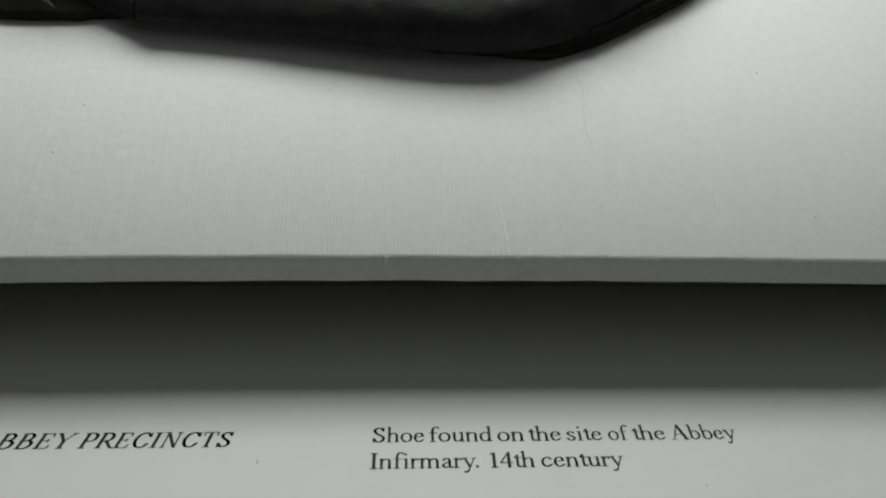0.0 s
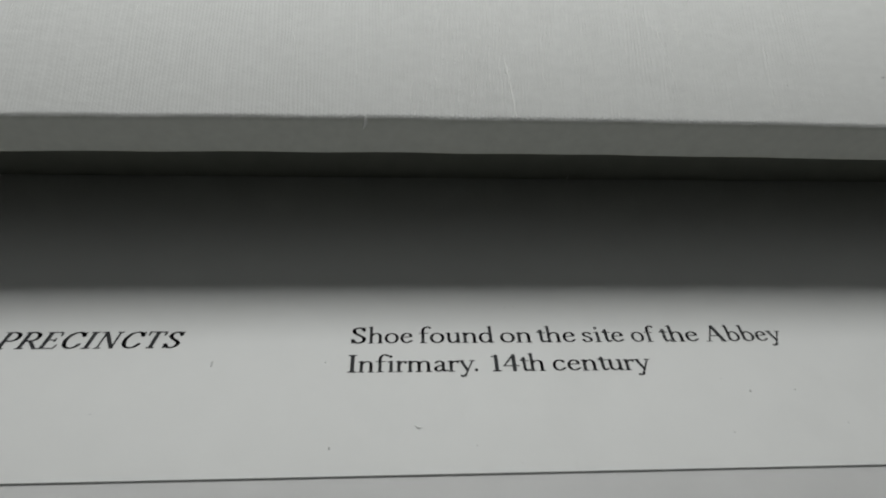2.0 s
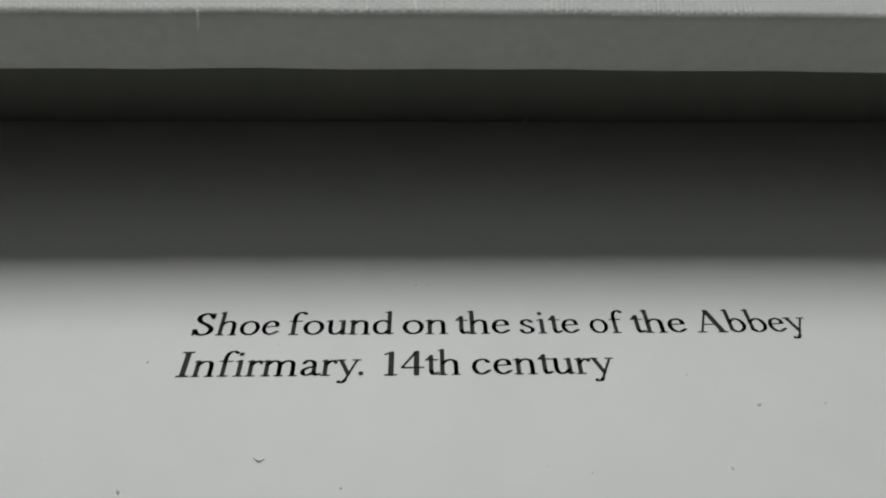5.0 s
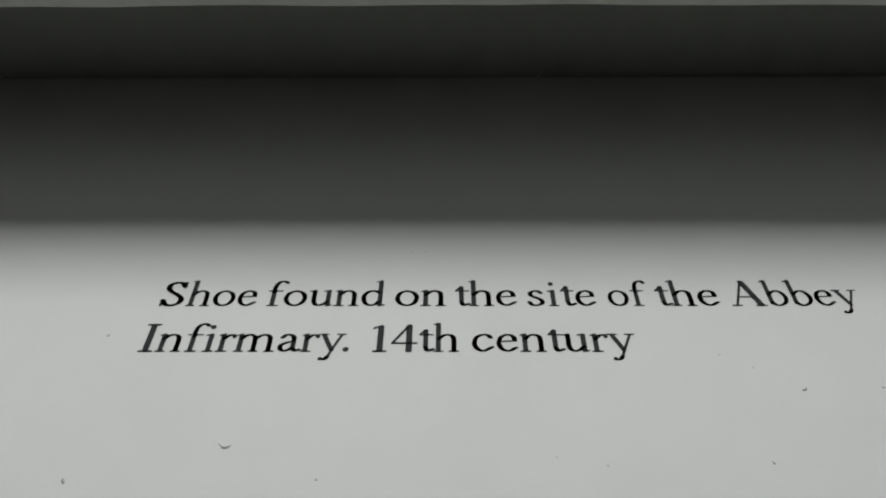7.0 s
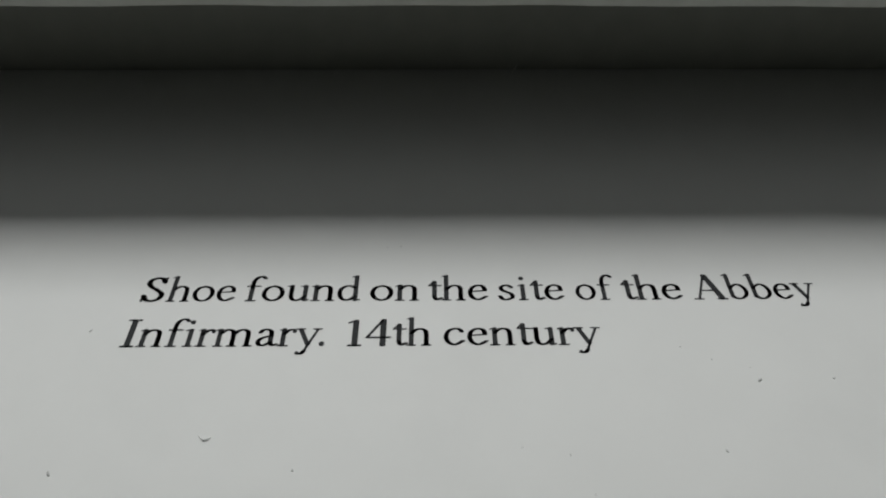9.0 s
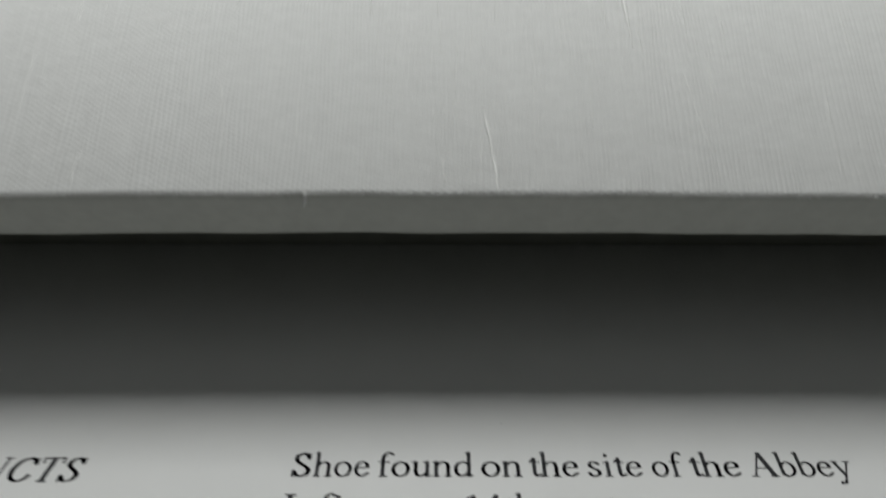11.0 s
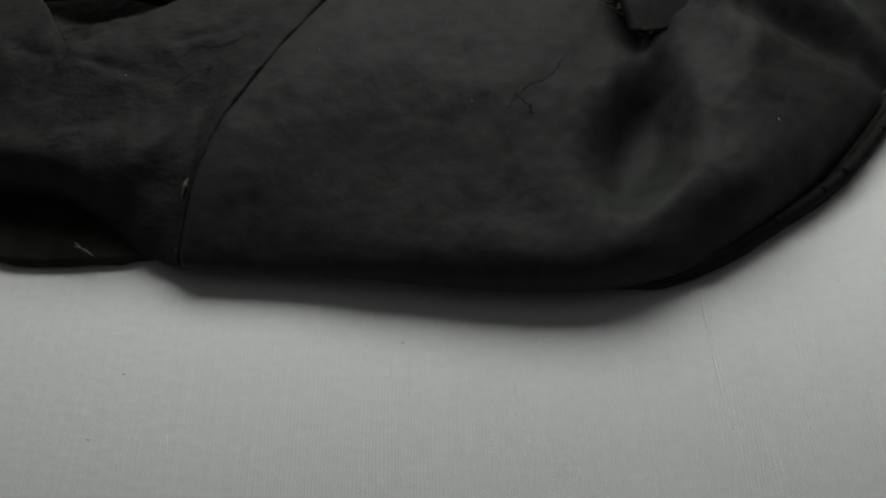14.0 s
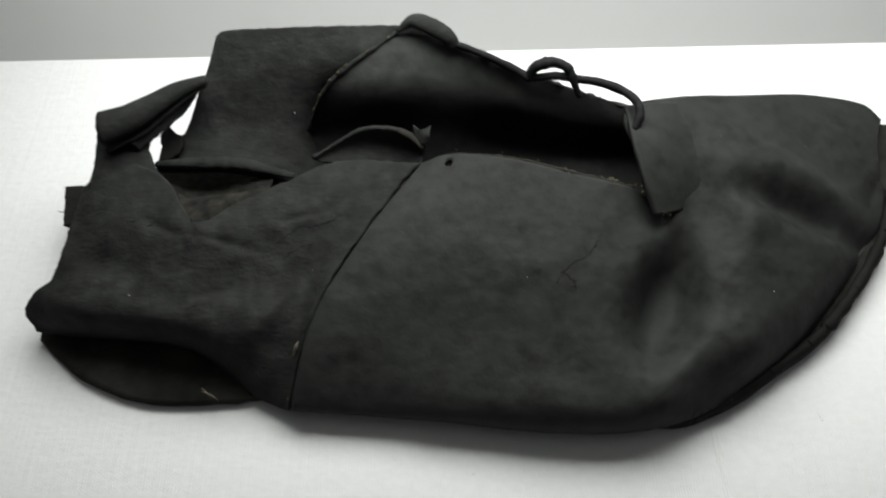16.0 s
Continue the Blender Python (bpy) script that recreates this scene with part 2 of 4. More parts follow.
def tube(points, radius, n=40, sides=8, flat=1.0, wobble=0.0):
    """A cord through points in millimetres; radius a number or a list along it."""
    path = spline(points, n)
    rs = spline([[r] for r in radius], n) if isinstance(radius, (list, tuple)) else [[radius]] * (n + 1)
    bm = bmesh.new()
    rings = []
    for i, p in enumerate(path):
        d = Vector(path[min(i + 1, n)] - path[max(i - 1, 0)]).normalized()
        side = d.cross(Vector((0, 0, 1)))
        side = side.normalized() if side.length > 1e-4 else Vector((1, 0, 0))
        up = side.cross(d).normalized()
        r = rs[i][0] * (1 + wobble * noise.noise(Vector(p) * 0.7))
        rings.append([bm.verts.new((Vector(p) + (side * math.cos(a) + up * math.sin(a) * flat) * r) * MM) for a in [2 * math.pi * k / sides for k in range(sides)]])
    for a, b in zip(rings, rings[1:]):
        for k in range(sides):
            bm.faces.new((a[k], a[(k + 1) % sides], b[(k + 1) % sides], b[k]))
    bm.faces.new(rings[0][::-1])
    bm.faces.new(rings[-1])
    return bm


# the shoe's guide curves on the board, in millimetres: along, up the slope, height
THREAD_A = [(49.7, 56.9), (49.9, 48.4), (50.2, 36.8), (50.9, 25.0)]
THREAD_B = [(51.5, 54.6), (51.3, 44.2), (51.3, 36.0)]
THREAD_C = [(27.8, 15.0), (28.9, 7.9), (29.8, 0.4)]
THREAD_D = [(-35.7, 46.4), (-34.6, 40.7), (-34.2, 29.0)]
THREAD_E = [(77.3, 60.7), (77.7, 54.4)]
THREAD_F = [(57.7, 22.8), (58.8, 15.3), (60.7, 5.4)]
THREAD_G = [(61.8, 22.8), (62.7, 15.4)]
SPECKS = [(-11.3, 43.7), (-67.7, 38.4), (100.7, 10.7), (-72.0, 25.4), (95.4, 51.3)]
VAMP_0 = [(-59, 66, 1.6), (-38.7, 64.4, 1.6), (-16.3, 62, 1.6), (5.6, 59, 1.6), (25.7, 57, 1.6), (40.3, 58.5, 1.6), (52.5, 62.3, 1.6), (66, 70, 1.6), (78.5, 79, 1.6), (91, 91, 1.6), (103.5, 105, 1.6), (109.7, 113, 1.6), (114, 123.5, 1.6)]
VAMP_1 = [(-57.4, 59.3, 5.5), (-38, 57.5, 5.5), (-16.3, 55.2, 5.5), (5, 52.4, 5.5), (24.3, 51.6, 5.5), (38.5, 53.5, 5.5), (50.6, 58, 5), (63.7, 66, 5), (76, 75, 5), (88, 87, 5), (101.4, 102, 4), (107.7, 110.7, 4), (112.3, 121, 4)]
VAMP_2 = [(-56, 63.7, 10.7), (-37, 62.4, 11.2), (-16, 60.0, 12.3), (4.3, 57.8, 13.5), (22, 56.6, 14.0), (34.7, 58.2, 14.5), (44.3, 64.6, 14.4), (56.5, 70.0, 16.0), (68.3, 78.6, 14.9), (81, 89.7, 12.5), (93.4, 102.5, 9.6), (103.5, 113, 5.5), (111, 123.5, 5)]
VAMP_3 = [(-50, 81.2, 20.0), (-32.3, 82.0, 19.8), (-12.6, 81.1, 18.2), (6.6, 77.8, 17.5), (23.7, 76.1, 16.5), (34.6, 74.8, 15.5), (44.5, 79, 18.5), (55, 86.3, 18.0), (64.5, 93.4, 19.0), (77, 102.7, 16.5), (90.4, 111.7, 12.5), (101.6, 119, 8.3), (112, 129, 6)]
VAMP_4 = [(-36.4, 104.0, 22), (-24, 104.4, 23.5), (-6, 102.6, 22.5), (12, 98.8, 22.0), (29.6, 94.7, 18.8), (40, 96.5, 20), (49, 102.5, 18.5), (56.3, 108, 19.3), (63.7, 113.5, 23), (75.6, 121.4, 20), (91.3, 129.3, 13.6), (105, 133, 9.3), (114, 137, 6.3)]
VAMP_5 = [(-22.7, 123, 23), (-14.4, 124.6, 24.5), (1, 121.5, 25.8), (18, 117.2, 24), (34.7, 113.3, 21.3), (44, 111.6, 13), (36.7, 122, 25.7), (35, 136.4, 26.6), (50.5, 142, 24), (71.3, 147, 17.6), (93, 151.7, 11.4), (112, 150.7, 7.3), (118.4, 146, 5)]
VAMP = [VAMP_0, VAMP_1, VAMP_2, VAMP_3, VAMP_4, VAMP_5]
QUARTER_0 = [(-130, 83, 6), (-118, 82, 3), (-98.6, 80, 3), (-86.3, 77, 3), (-77, 71, 3), (-68, 64, 4), (-62.6, 61.3, 4), (-59, 61, 4)]
QUARTER_1 = [(-132, 86.7, 10), (-117.7, 81.9, 10.8), (-98, 78.6, 12.2), (-86.3, 76.9, 12.2), (-76, 72.6, 12.2), (-67.5, 69, 10.7), (-61.7, 67.4, 10), (-57.4, 67.3, 10)]
QUARTER_2 = [(-129, 91, 13.6), (-115.5, 85.4, 17.7), (-97, 82.1, 18.7), (-85.6, 80.1, 18.7), (-75, 78.1, 18.7), (-65.3, 77.1, 18.7), (-58.3, 81, 17), (-51.3, 84, 17)]
QUARTER_3 = [(-123.4, 94.5, 16), (-112.7, 95.2, 17.9), (-96.3, 90.7, 18.6), (-85, 88.7, 18.6), (-73, 88.7, 18.6), (-60.5, 89.7, 18.6), (-52, 91.7, 18.6), (-43, 94.7, 20)]
QUARTER_4 = [(-121.5, 102.6, 17.6), (-110.6, 104.4, 20.2), (-95.3, 101.4, 21.2), (-84, 97.4, 21.2), (-70, 98.7, 21.2), (-55, 101.4, 21.2), (-45.6, 102.6, 22), (-37.5, 104.5, 21)]
QUARTER_5 = [(-121, 111, 18.5), (-110.6, 115, 22), (-95.3, 111, 23), (-83.7, 102, 23), (-69, 104.7, 23), (-54, 108.5, 23), (-42, 112.5, 23), (-32, 112, 23)]
QUARTER_6 = [(-119, 121.6, 19.3), (-111, 128, 22), (-95, 121.7, 23), (-83.7, 106.6, 23), (-73, 112, 23), (-61, 118, 23), (-45, 124, 24), (-24, 122.4, 23)]
QUARTER = [QUARTER_0, QUARTER_1, QUARTER_2, QUARTER_3, QUARTER_4, QUARTER_5, QUARTER_6]
FARQ_0 = [(-102.3, 128.4, 16), (-89, 127, 17.6), (-76.4, 126, 17.6), (-62, 124.3, 13), (-47.6, 129, 5), (-28.7, 132, 4)]
FARQ_1 = [(-93, 139.5, 19.3), (-87.4, 139.6, 20), (-76, 140, 19.3), (-59.3, 141, 19.3), (-48, 153, 10), (-29.7, 156, 6)]
FARQ_2 = [(-86, 153.7, 28.6), (-81.7, 154.7, 29.6), (-71, 153, 29.6), (-52.7, 152.3, 30.6), (-38, 152, 31.4), (-27, 157.7, 25.7)]
FARQ_3 = [(-82.4, 162.6, 34), (-79.4, 164.3, 34.7), (-66, 163.6, 35.5), (-46, 162.5, 36.3), (-29.3, 161, 37), (-19, 164, 33)]
FARQ = [FARQ_0, FARQ_1, FARQ_2, FARQ_3]
WING_0 = [(-60, 133, 7.3), (-42.5, 133, 7), (-21.7, 131, 6), (2, 131, 4), (25.5, 126, 4), (49, 120, 4)]
WING_1 = [(-57, 141, 16), (-39.4, 139.5, 17), (-18.7, 138, 16), (1.5, 139, 10), (23, 137, 7), (49, 133, 7)]
WING_2 = [(-47.4, 145.3, 32), (-31, 142.5, 31.4), (-14, 142.6, 28.6), (0.5, 141, 24.7), (20, 137.7, 20), (46.6, 135.6, 16)]
WING_3 = [(-28.5, 158, 37), (-18, 157.3, 37), (-11.5, 153, 36.3), (3, 147.6, 32.6), (21.4, 143.2, 27.2), (44.4, 138.6, 20)]
WING = [WING_0, WING_1, WING_2, WING_3]
SOLE_NEAR = [(-131, 82.5, 2), (-123.5, 75.7, 2), (-114, 69.3, 2), (-97.5, 63.6, 2), (-76, 63, 2), (-58.6, 61.5, 2), (-16.4, 57, 2), (12.3, 53.3, 2), (26.4, 52.3, 2), (41, 54, 2), (54.5, 58.3, 2), (69.4, 67, 2), (83.6, 76.5, 2), (96.7, 89.6, 2), (107.5, 103.7, 2), (115.7, 119.4, 2), (121.5, 133.4, 2), (124.5, 145, 2)]
FLAP_0 = [(34.3, 136.4, 27.6), (43, 138.4, 26.6), (54, 141, 23), (67.5, 145, 17.6)]
FLAP_1 = [(34.4, 123.6, 28.6), (43.5, 124.7, 26.6), (54.7, 129, 23), (67.7, 133, 19.3)]
FLAP_2 = [(36.3, 112, 26.6), (44.3, 114.6, 24), (55, 119, 21), (65, 121.5, 19.3)]
FLAP_3 = [(39, 104.5, 22), (46, 107, 19.3), (54.7, 111.3, 17), (62, 113.3, 19.3)]
FLAP = [FLAP_0, FLAP_1, FLAP_2, FLAP_3]
LIPSHEET_0 = [(-52.3, 125, 23), (-45.3, 124.4, 22), (-38.3, 124.3, 21), (-31, 123.6, 21), (-26.3, 124, 21), (-23, 123, 22)]
LIPSHEET_1 = [(-52.5, 125, 23.3), (-45.6, 128, 23), (-39, 129.7, 23), (-31.5, 129.3, 23), (-26, 128.3, 23), (-22.7, 125.6, 23)]
LIPSHEET_2 = [(-53, 125, 24), (-45.7, 129, 25.7), (-39, 131.6, 27.6), (-31, 130.6, 28.6), (-25.5, 129, 27.6), (-22.4, 126, 25.7)]
LIPSHEET = [LIPSHEET_0, LIPSHEET_1, LIPSHEET_2]
HEELTAB_0 = [(-116.4, 139.6, 26.6), (-107.5, 138, 26.6), (-99.6, 137, 25.7)]
HEELTAB_1 = [(-116, 128, 23), (-108, 127.4, 23), (-100.4, 129.5, 23)]
HEELTAB_2 = [(-118, 119, 20), (-108, 118.5, 22), (-95, 120, 22)]
HEELTAB_3 = [(-119.7, 110, 18.5), (-107.4, 109, 21), (-92.3, 109.6, 22)]
HEELTAB = [HEELTAB_0, HEELTAB_1, HEELTAB_2, HEELTAB_3]
SCRAP_0 = [(-24.4, 132.7, 27.2), (-22.4, 130.3, 27.9), (-20.1, 131.9, 27.2)]
SCRAP_1 = [(-23.9, 129.6, 26.6), (-22.0, 128.7, 27.2), (-20.4, 129.5, 27.2)]
SCRAP_2 = [(-23.3, 126.7, 25.3), (-22.0, 127.3, 26.0), (-21.4, 128.5, 26.0)]
SCRAP = [SCRAP_0, SCRAP_1, SCRAP_2]
STRAPFOLD_0 = [(-85.7, 151.2, 28.5), (-95, 147, 28.5), (-104, 141, 28), (-112, 137, 27)]
STRAPFOLD_1 = [(-86.3, 150.6, 28.4), (-93, 144.5, 29), (-100.5, 136.5, 28.5), (-106, 131.5, 27)]
STRAPFOLD_2 = [(-87, 150, 27), (-90.7, 141.6, 26), (-97.1, 134.6, 25.5), (-103, 130, 24)]
STRAPFOLD = [STRAPFOLD_0, STRAPFOLD_1, STRAPFOLD_2]
STRAP = [(-84, 148.5, 31.4), (-91, 145.5, 31.4), (-97, 142.3, 30.6), (-104, 138.6, 29.6), (-112.4, 136.6, 28.6)]
KNOT = [(-28.6, 157.6, 38), (-24, 159, 40.4), (-18.7, 156.3, 40.4), (-14, 153.3, 39), (-13, 151.5, 37)]
LACE_1 = [(-15.7, 153.4, 38), (-9.5, 151.3, 37), (-2.6, 148.6, 35.5), (4.4, 146, 33), (8, 144, 32), (8.5, 145, 34), (11, 145.6, 35.5), (15, 146, 35.5), (18.6, 144, 34.7), (20, 141.6, 32), (21.7, 139.4, 28.6)]
LACE_2 = [(9, 144, 32), (15, 143.5, 33), (20.6, 143, 32), (27, 142, 31.4), (33, 139.5, 30.6), (36.5, 135.4, 30.6), (37, 131.3, 29.6), (35.3, 128, 27.6)]
LIP = [(-52.4, 126, 23), (-46, 130, 24.7), (-39.4, 132.6, 26.6), (-31.3, 131.6, 27.6), (-26, 129, 27.6), (-22.4, 126, 25.7)]
FRINGE_0 = [(-100, 139, 19.3), (-98.3, 141.6, 19.3), (-95, 138.6, 19.3), (-93, 137.6, 19.3)]
FRINGE_1 = [(-99, 130.6, 17.6), (-97, 130, 17.6), (-94.3, 131.4, 18.5), (-92.7, 134, 19.3)]
FRINGE = [FRINGE_0, FRINGE_1]
TAB_0 = [(-129, 126.4, 11.4), (-123.5, 126, 12)]
TAB_1 = [(-128, 119.7, 10.7), (-122, 118.6, 12)]
TAB_2 = [(-127, 114, 10), (-122.4, 112.5, 12)]
TAB = [TAB_0, TAB_1, TAB_2]
PATCH_0 = [(-107, 145, 4), (-100, 151.3, 3), (-88, 150.7, 3), (-67, 147.5, 3)]
PATCH_1 = [(-101, 124, 14.4), (-93, 124, 12), (-82, 122.7, 12), (-66, 120.3, 17)]
PATCH_2 = [(-94.4, 117.5, 17.6), (-86.3, 115.7, 17.6), (-77, 117, 17.6), (-64.7, 118, 18.5)]
PATCH_3 = [(-87.3, 106, 19.3), (-80, 105.7, 19.3), (-73, 109, 19.3), (-63.4, 115, 19.3)]
PATCH = [PATCH_0, PATCH_1, PATCH_2, PATCH_3]
# folds and dents: from, to, width, height
VAMP_FOLDS = [(66, 112.5, 101, 101, 4.8, -4.8), (84, 118, 100, 109.5, 5.5, 2.4), (72, 124, 84, 113, 6, 2.0), (83.5, 140.6, 95.1, 122.1, 6, -2.6), (52.4, 133.1, 53.0, 116.9, 4, -1.2), (55.0, 114.0, 61.7, 113.7, 7, -1.0), (-55.3, 79.5, -44.4, 88.6, 8, -1.2), (-12.0, 96.8, 10.4, 89.5, 14, 1.2), (-29.6, 78.7, -1.9, 69.0, 9, -0.9), (11.7, 66.4, 23.0, 59.1, 6, -1.0)]
HOLE, STITCH, FIBRE_AT, WELT_AT = (-15.3, 121.6, 24), (-55.5, 72.6, 12), (-80, 64.5, 4), (43.4, 54.7, 6)
GRAINS = [(-60.2, 143.2, 0.3), (-99.6, 87.4, 0.22), (66.5, 84, 0.2), (-86, 73, 0.16), (-28, 101, 0.1), (4, 88, 0.1), (-70, 98, 0.12), (60, 128, 0.12), (88, 131, 0.14), (-52, 93, 0.1)]
CRACKS = [[(11, 86), (15, 91), (20, 94), (24, 99)], [(13, 89.6), (15.5, 87.3), (16.3, 85)], [(-61.4, 100), (-55.7, 104), (-49.7, 105), (-43.7, 108)], [(-84, 82.3), (-80.7, 83.6), (-77.4, 84), (-76.6, 82)], [(-111.5, 106.4), (-105, 108.5), (-97.7, 107), (-92, 110)], [(-84.5, 107), (-83, 103.6), (-85.5, 99.4)], [(-59.5, 96), (-56.7, 98.3), (-51, 100)]]
SOLE_FAR = [(110, 148, 2), (98, 150, 2), (70, 146, 2), (20, 144, 2), (-40, 146, 2), (-88, 138, 2), (-118, 118, 2), (-131, 96, 2)]


# ---- the case ----
BOARD = Matrix.Translation((0, EDGE_Y, EDGE_Z)) @ Matrix.Rotation(radians(SLOPE), 4, "X")


def structure(name, bm, mat, label, category):
    return tagged(finish(name, bm, mat, smooth=False), label, category, kind="structure")


structure("floor", box(-0.62, 0.62, -0.42, BACK_Y + 0.04, -0.022, -0.0004), FLOOR, "grey painted floor of the display case", "case floor")
wall = structure("wall_back", box(-0.64, 0.64, 0, 0.02, -0.0004, 0.46), WALL, "plain pale grey back wall of the display case", "wall")
wall.matrix_world = pose(0, BACK_Y, 0, 0, 0, BACK_TURN)
structure("wall_left", box(-0.64, -0.62, -0.42, BACK_Y + 0.02, -0.0004, 0.46), WALL, "plain pale grey side wall of the display case", "wall")
structure("wall_right", box(0.62, 0.64, -0.42, BACK_Y + 0.02, -0.0004, 0.46), WALL, "plain pale grey side wall of the display case", "wall")
# added out of view: covers only the back, so room light enters from above-front
structure("ceiling", box(-0.64, 0.64, 0.04, BACK_Y + 0.02, 0.46, 0.48), WALL, "unseen plain grey hood, added to shape the light from above", "ceiling")


def linen_board():
    """The sloping board in its cloth, on a wedge that is set back from the front edge."""
    thing = new("display_board")
    thing.matrix_world = BOARD
    tagged(thing, "sloping display board covered in pale grey linen cloth", "display board")
    bm = bmesh.new()
    xs = [-0.6 + 1.2 * i / 240 for i in range(241)]

    def top_v(x):
        return (BACK_Y + x * math.tan(radians(BACK_TURN)) - EDGE_Y) / math.cos(radians(SLOPE))

    def front(x):
        t = min(abs(x - 0.02), 0.2) / 0.11
        bow = 0.0011 if x < 0.02 else 0.0008
        return -bow * t * t + 0.0002 * noise.noise(Vector((x * 70, 0, 0))) + 0.00009 * noise.noise(Vector((x * 320, 4, 0)))

    prof = [(lambda x: (top_v(x), 0.0)), (lambda x: (0.05, 0.0)), (lambda x: (front(x) + 0.0011, 0.0)), (lambda x: (front(x) + 0.0003, -0.0003)), (lambda x: (front(x), -0.0011)),
            (lambda x: (front(x) - 0.0015, -BOARD_T + 0.0005)), (lambda x: (front(x) - 0.0010, -BOARD_T)), (lambda x: (0.006, -BOARD_T))]
    rows = [[bm.verts.new((x, *p(x))) for p in prof] for x in xs]
    for a, b in zip(rows, rows[1:]):
        for k in range(len(prof) - 1):
            bm.faces.new((a[k], a[k + 1], b[k + 1], b[k]))
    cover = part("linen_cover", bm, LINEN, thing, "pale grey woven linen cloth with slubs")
    cover.data.materials.append(LINEN_SHADED)
    # faces that turn forward or down take the copy with shade in its colour
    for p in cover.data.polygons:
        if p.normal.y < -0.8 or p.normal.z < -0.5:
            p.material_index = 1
    # unseen underside, kept dark so little light bounces onto the card
    part("core", box(-0.6, 0.6, 0.0015, top_v(0.6) - 0.002, -BOARD_T - 0.0003, -0.0008), UNDER, thing, "unseen underside of the board, darkened to deepen the shade below", smooth=False)
    # slubs and loose threads that lie on the cloth
    for pts, r in ((THREAD_A, 0.42), (THREAD_B, 0.30), (THREAD_C, 0.30), (THREAD_D, 0.12), (THREAD_E, 0.18), (THREAD_F, 0.12), (THREAD_G, 0.10)):
        way = [(p[0] + 0.12 * noise.noise(Vector((p[1] * 0.5, p[0], 0))), p[1], 0.0) for p in spline([(x, v) for x, v in pts], 16)]
        part("slub_thread", tube(way, [r * 0.2, r * 0.5, r, r * 0.55, r * 0.9, r * 0.7, r * 0.2], 48, 6, 0.38, 0.7), FIBRE, thing)
    rnd = random.Random(5)
    for k in range(90):
        x, v, l = rnd.gauss(18, 38), rnd.uniform(1, 50), rnd.uniform(3, 14)
        part("slub_thread", tube([(x, v, 0.0), (x + rnd.uniform(-.3, .3), v + l / 2, 0.02), (x + rnd.uniform(-.5, .5), v + l, 0.0)], [0.02, rnd.uniform(.06, .13), 0.05, rnd.uniform(.06, .13), 0.02], 12, 5, 0.35, 0.5), FIBRE, thing)
    # the nick in the cloth's front edge, and its fuzz
    part("frayed_tuft", tube([(2.9, 0.5, -0.05), (2.8, -0.1, -0.6), (2.6, -0.35, -1.5), (2.2, -0.5, -2.6)], [0.15, 0.3, 0.25, 0.08], 12, 6), FIBRE, thing)
    bm = bmesh.new()
    for k in range(2600):
        x = rnd.uniform(-0.16, 0.17)
        f, l, lean = front(x), rnd.uniform(0.0003, 0.0013), rnd.uniform(-0.0006, 0.0006)
        n0 = rnd.uniform(-0.0003, 0.0001)
        base = Vector((x, f + 0.0003, n0))
        tip = base + Vector((lean, -l * 0.6, l * rnd.uniform(0.0, 0.7)))
        w = 0.00006
        a, b, c = (bm.verts.new(base + d) for d in (Vector((-w, 0, 0)), Vector((w, 0, 0)), Vector((0, 0, 1.6 * w))))
        t = bm.verts.new(tip)
        for tri in ((a, b, t), (b, c, t), (c, a, t)):
            bm.faces.new(tri)
    tagged(part("edge_fuzz", bm, FIBRE, thing, "short pale fibres along the cloth's front edge"), kind="stuff")
    bm = bmesh.new()
    for k in range(12):
        x, v, r = rnd.uniform(-0.13, 0.15), rnd.uniform(0.004, 0.06), rnd.uniform(0.00006, 0.00013)
        bmesh.ops.create_icosphere(bm, subdivisions=1, radius=r, matrix=Matrix.Translation((x, v, r * 0.2)) @ Matrix.Diagonal((rnd.uniform(1, 2.5), 1, 0.4, 1)))
    for x, v in SPECKS:
        bmesh.ops.create_icosphere(bm, subdivisions=1, radius=0.00022, matrix=Matrix.Translation((x * MM, v * MM, 0.0)) @ Matrix.Diagonal((2.0, 1, 0.5, 1)))
    tagged(part("dust_specks", bm, SPECK, thing, "small grey specks of dust on the cloth"), kind="stuff")
    return thing


linen_board()

# the wedge under the board
bm = bmesh.new()
s, c = math.sin(radians(SLOPE)), math.cos(radians(SLOPE))


def under(y):
    """The height of the board's underside over the wedge's foot, at depth y."""
    return EDGE_Z - BOARD_T * c + (y - EDGE_Y - BOARD_T * s) * s / c + 0.0004 - 0.0004


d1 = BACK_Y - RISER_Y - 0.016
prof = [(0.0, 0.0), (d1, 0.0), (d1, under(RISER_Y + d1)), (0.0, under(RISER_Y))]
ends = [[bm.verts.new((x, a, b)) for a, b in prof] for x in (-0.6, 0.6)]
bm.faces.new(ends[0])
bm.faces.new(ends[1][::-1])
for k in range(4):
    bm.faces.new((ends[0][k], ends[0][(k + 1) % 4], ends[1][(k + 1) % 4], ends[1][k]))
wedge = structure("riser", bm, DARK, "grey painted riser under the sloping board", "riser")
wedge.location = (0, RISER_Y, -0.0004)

# ---- the printed label ----
STEM, THIN = 0.049, 0.022
NIB = [(STEM * math.cos(a) * math.cos(0.3) - THIN * math.sin(a) * math.sin(0.3), STEM * math.cos(a) * math.sin(0.3) * 0.35 + THIN * math.sin(a)) for a in [2 * math.pi * k / 10 for k in range(10)]]


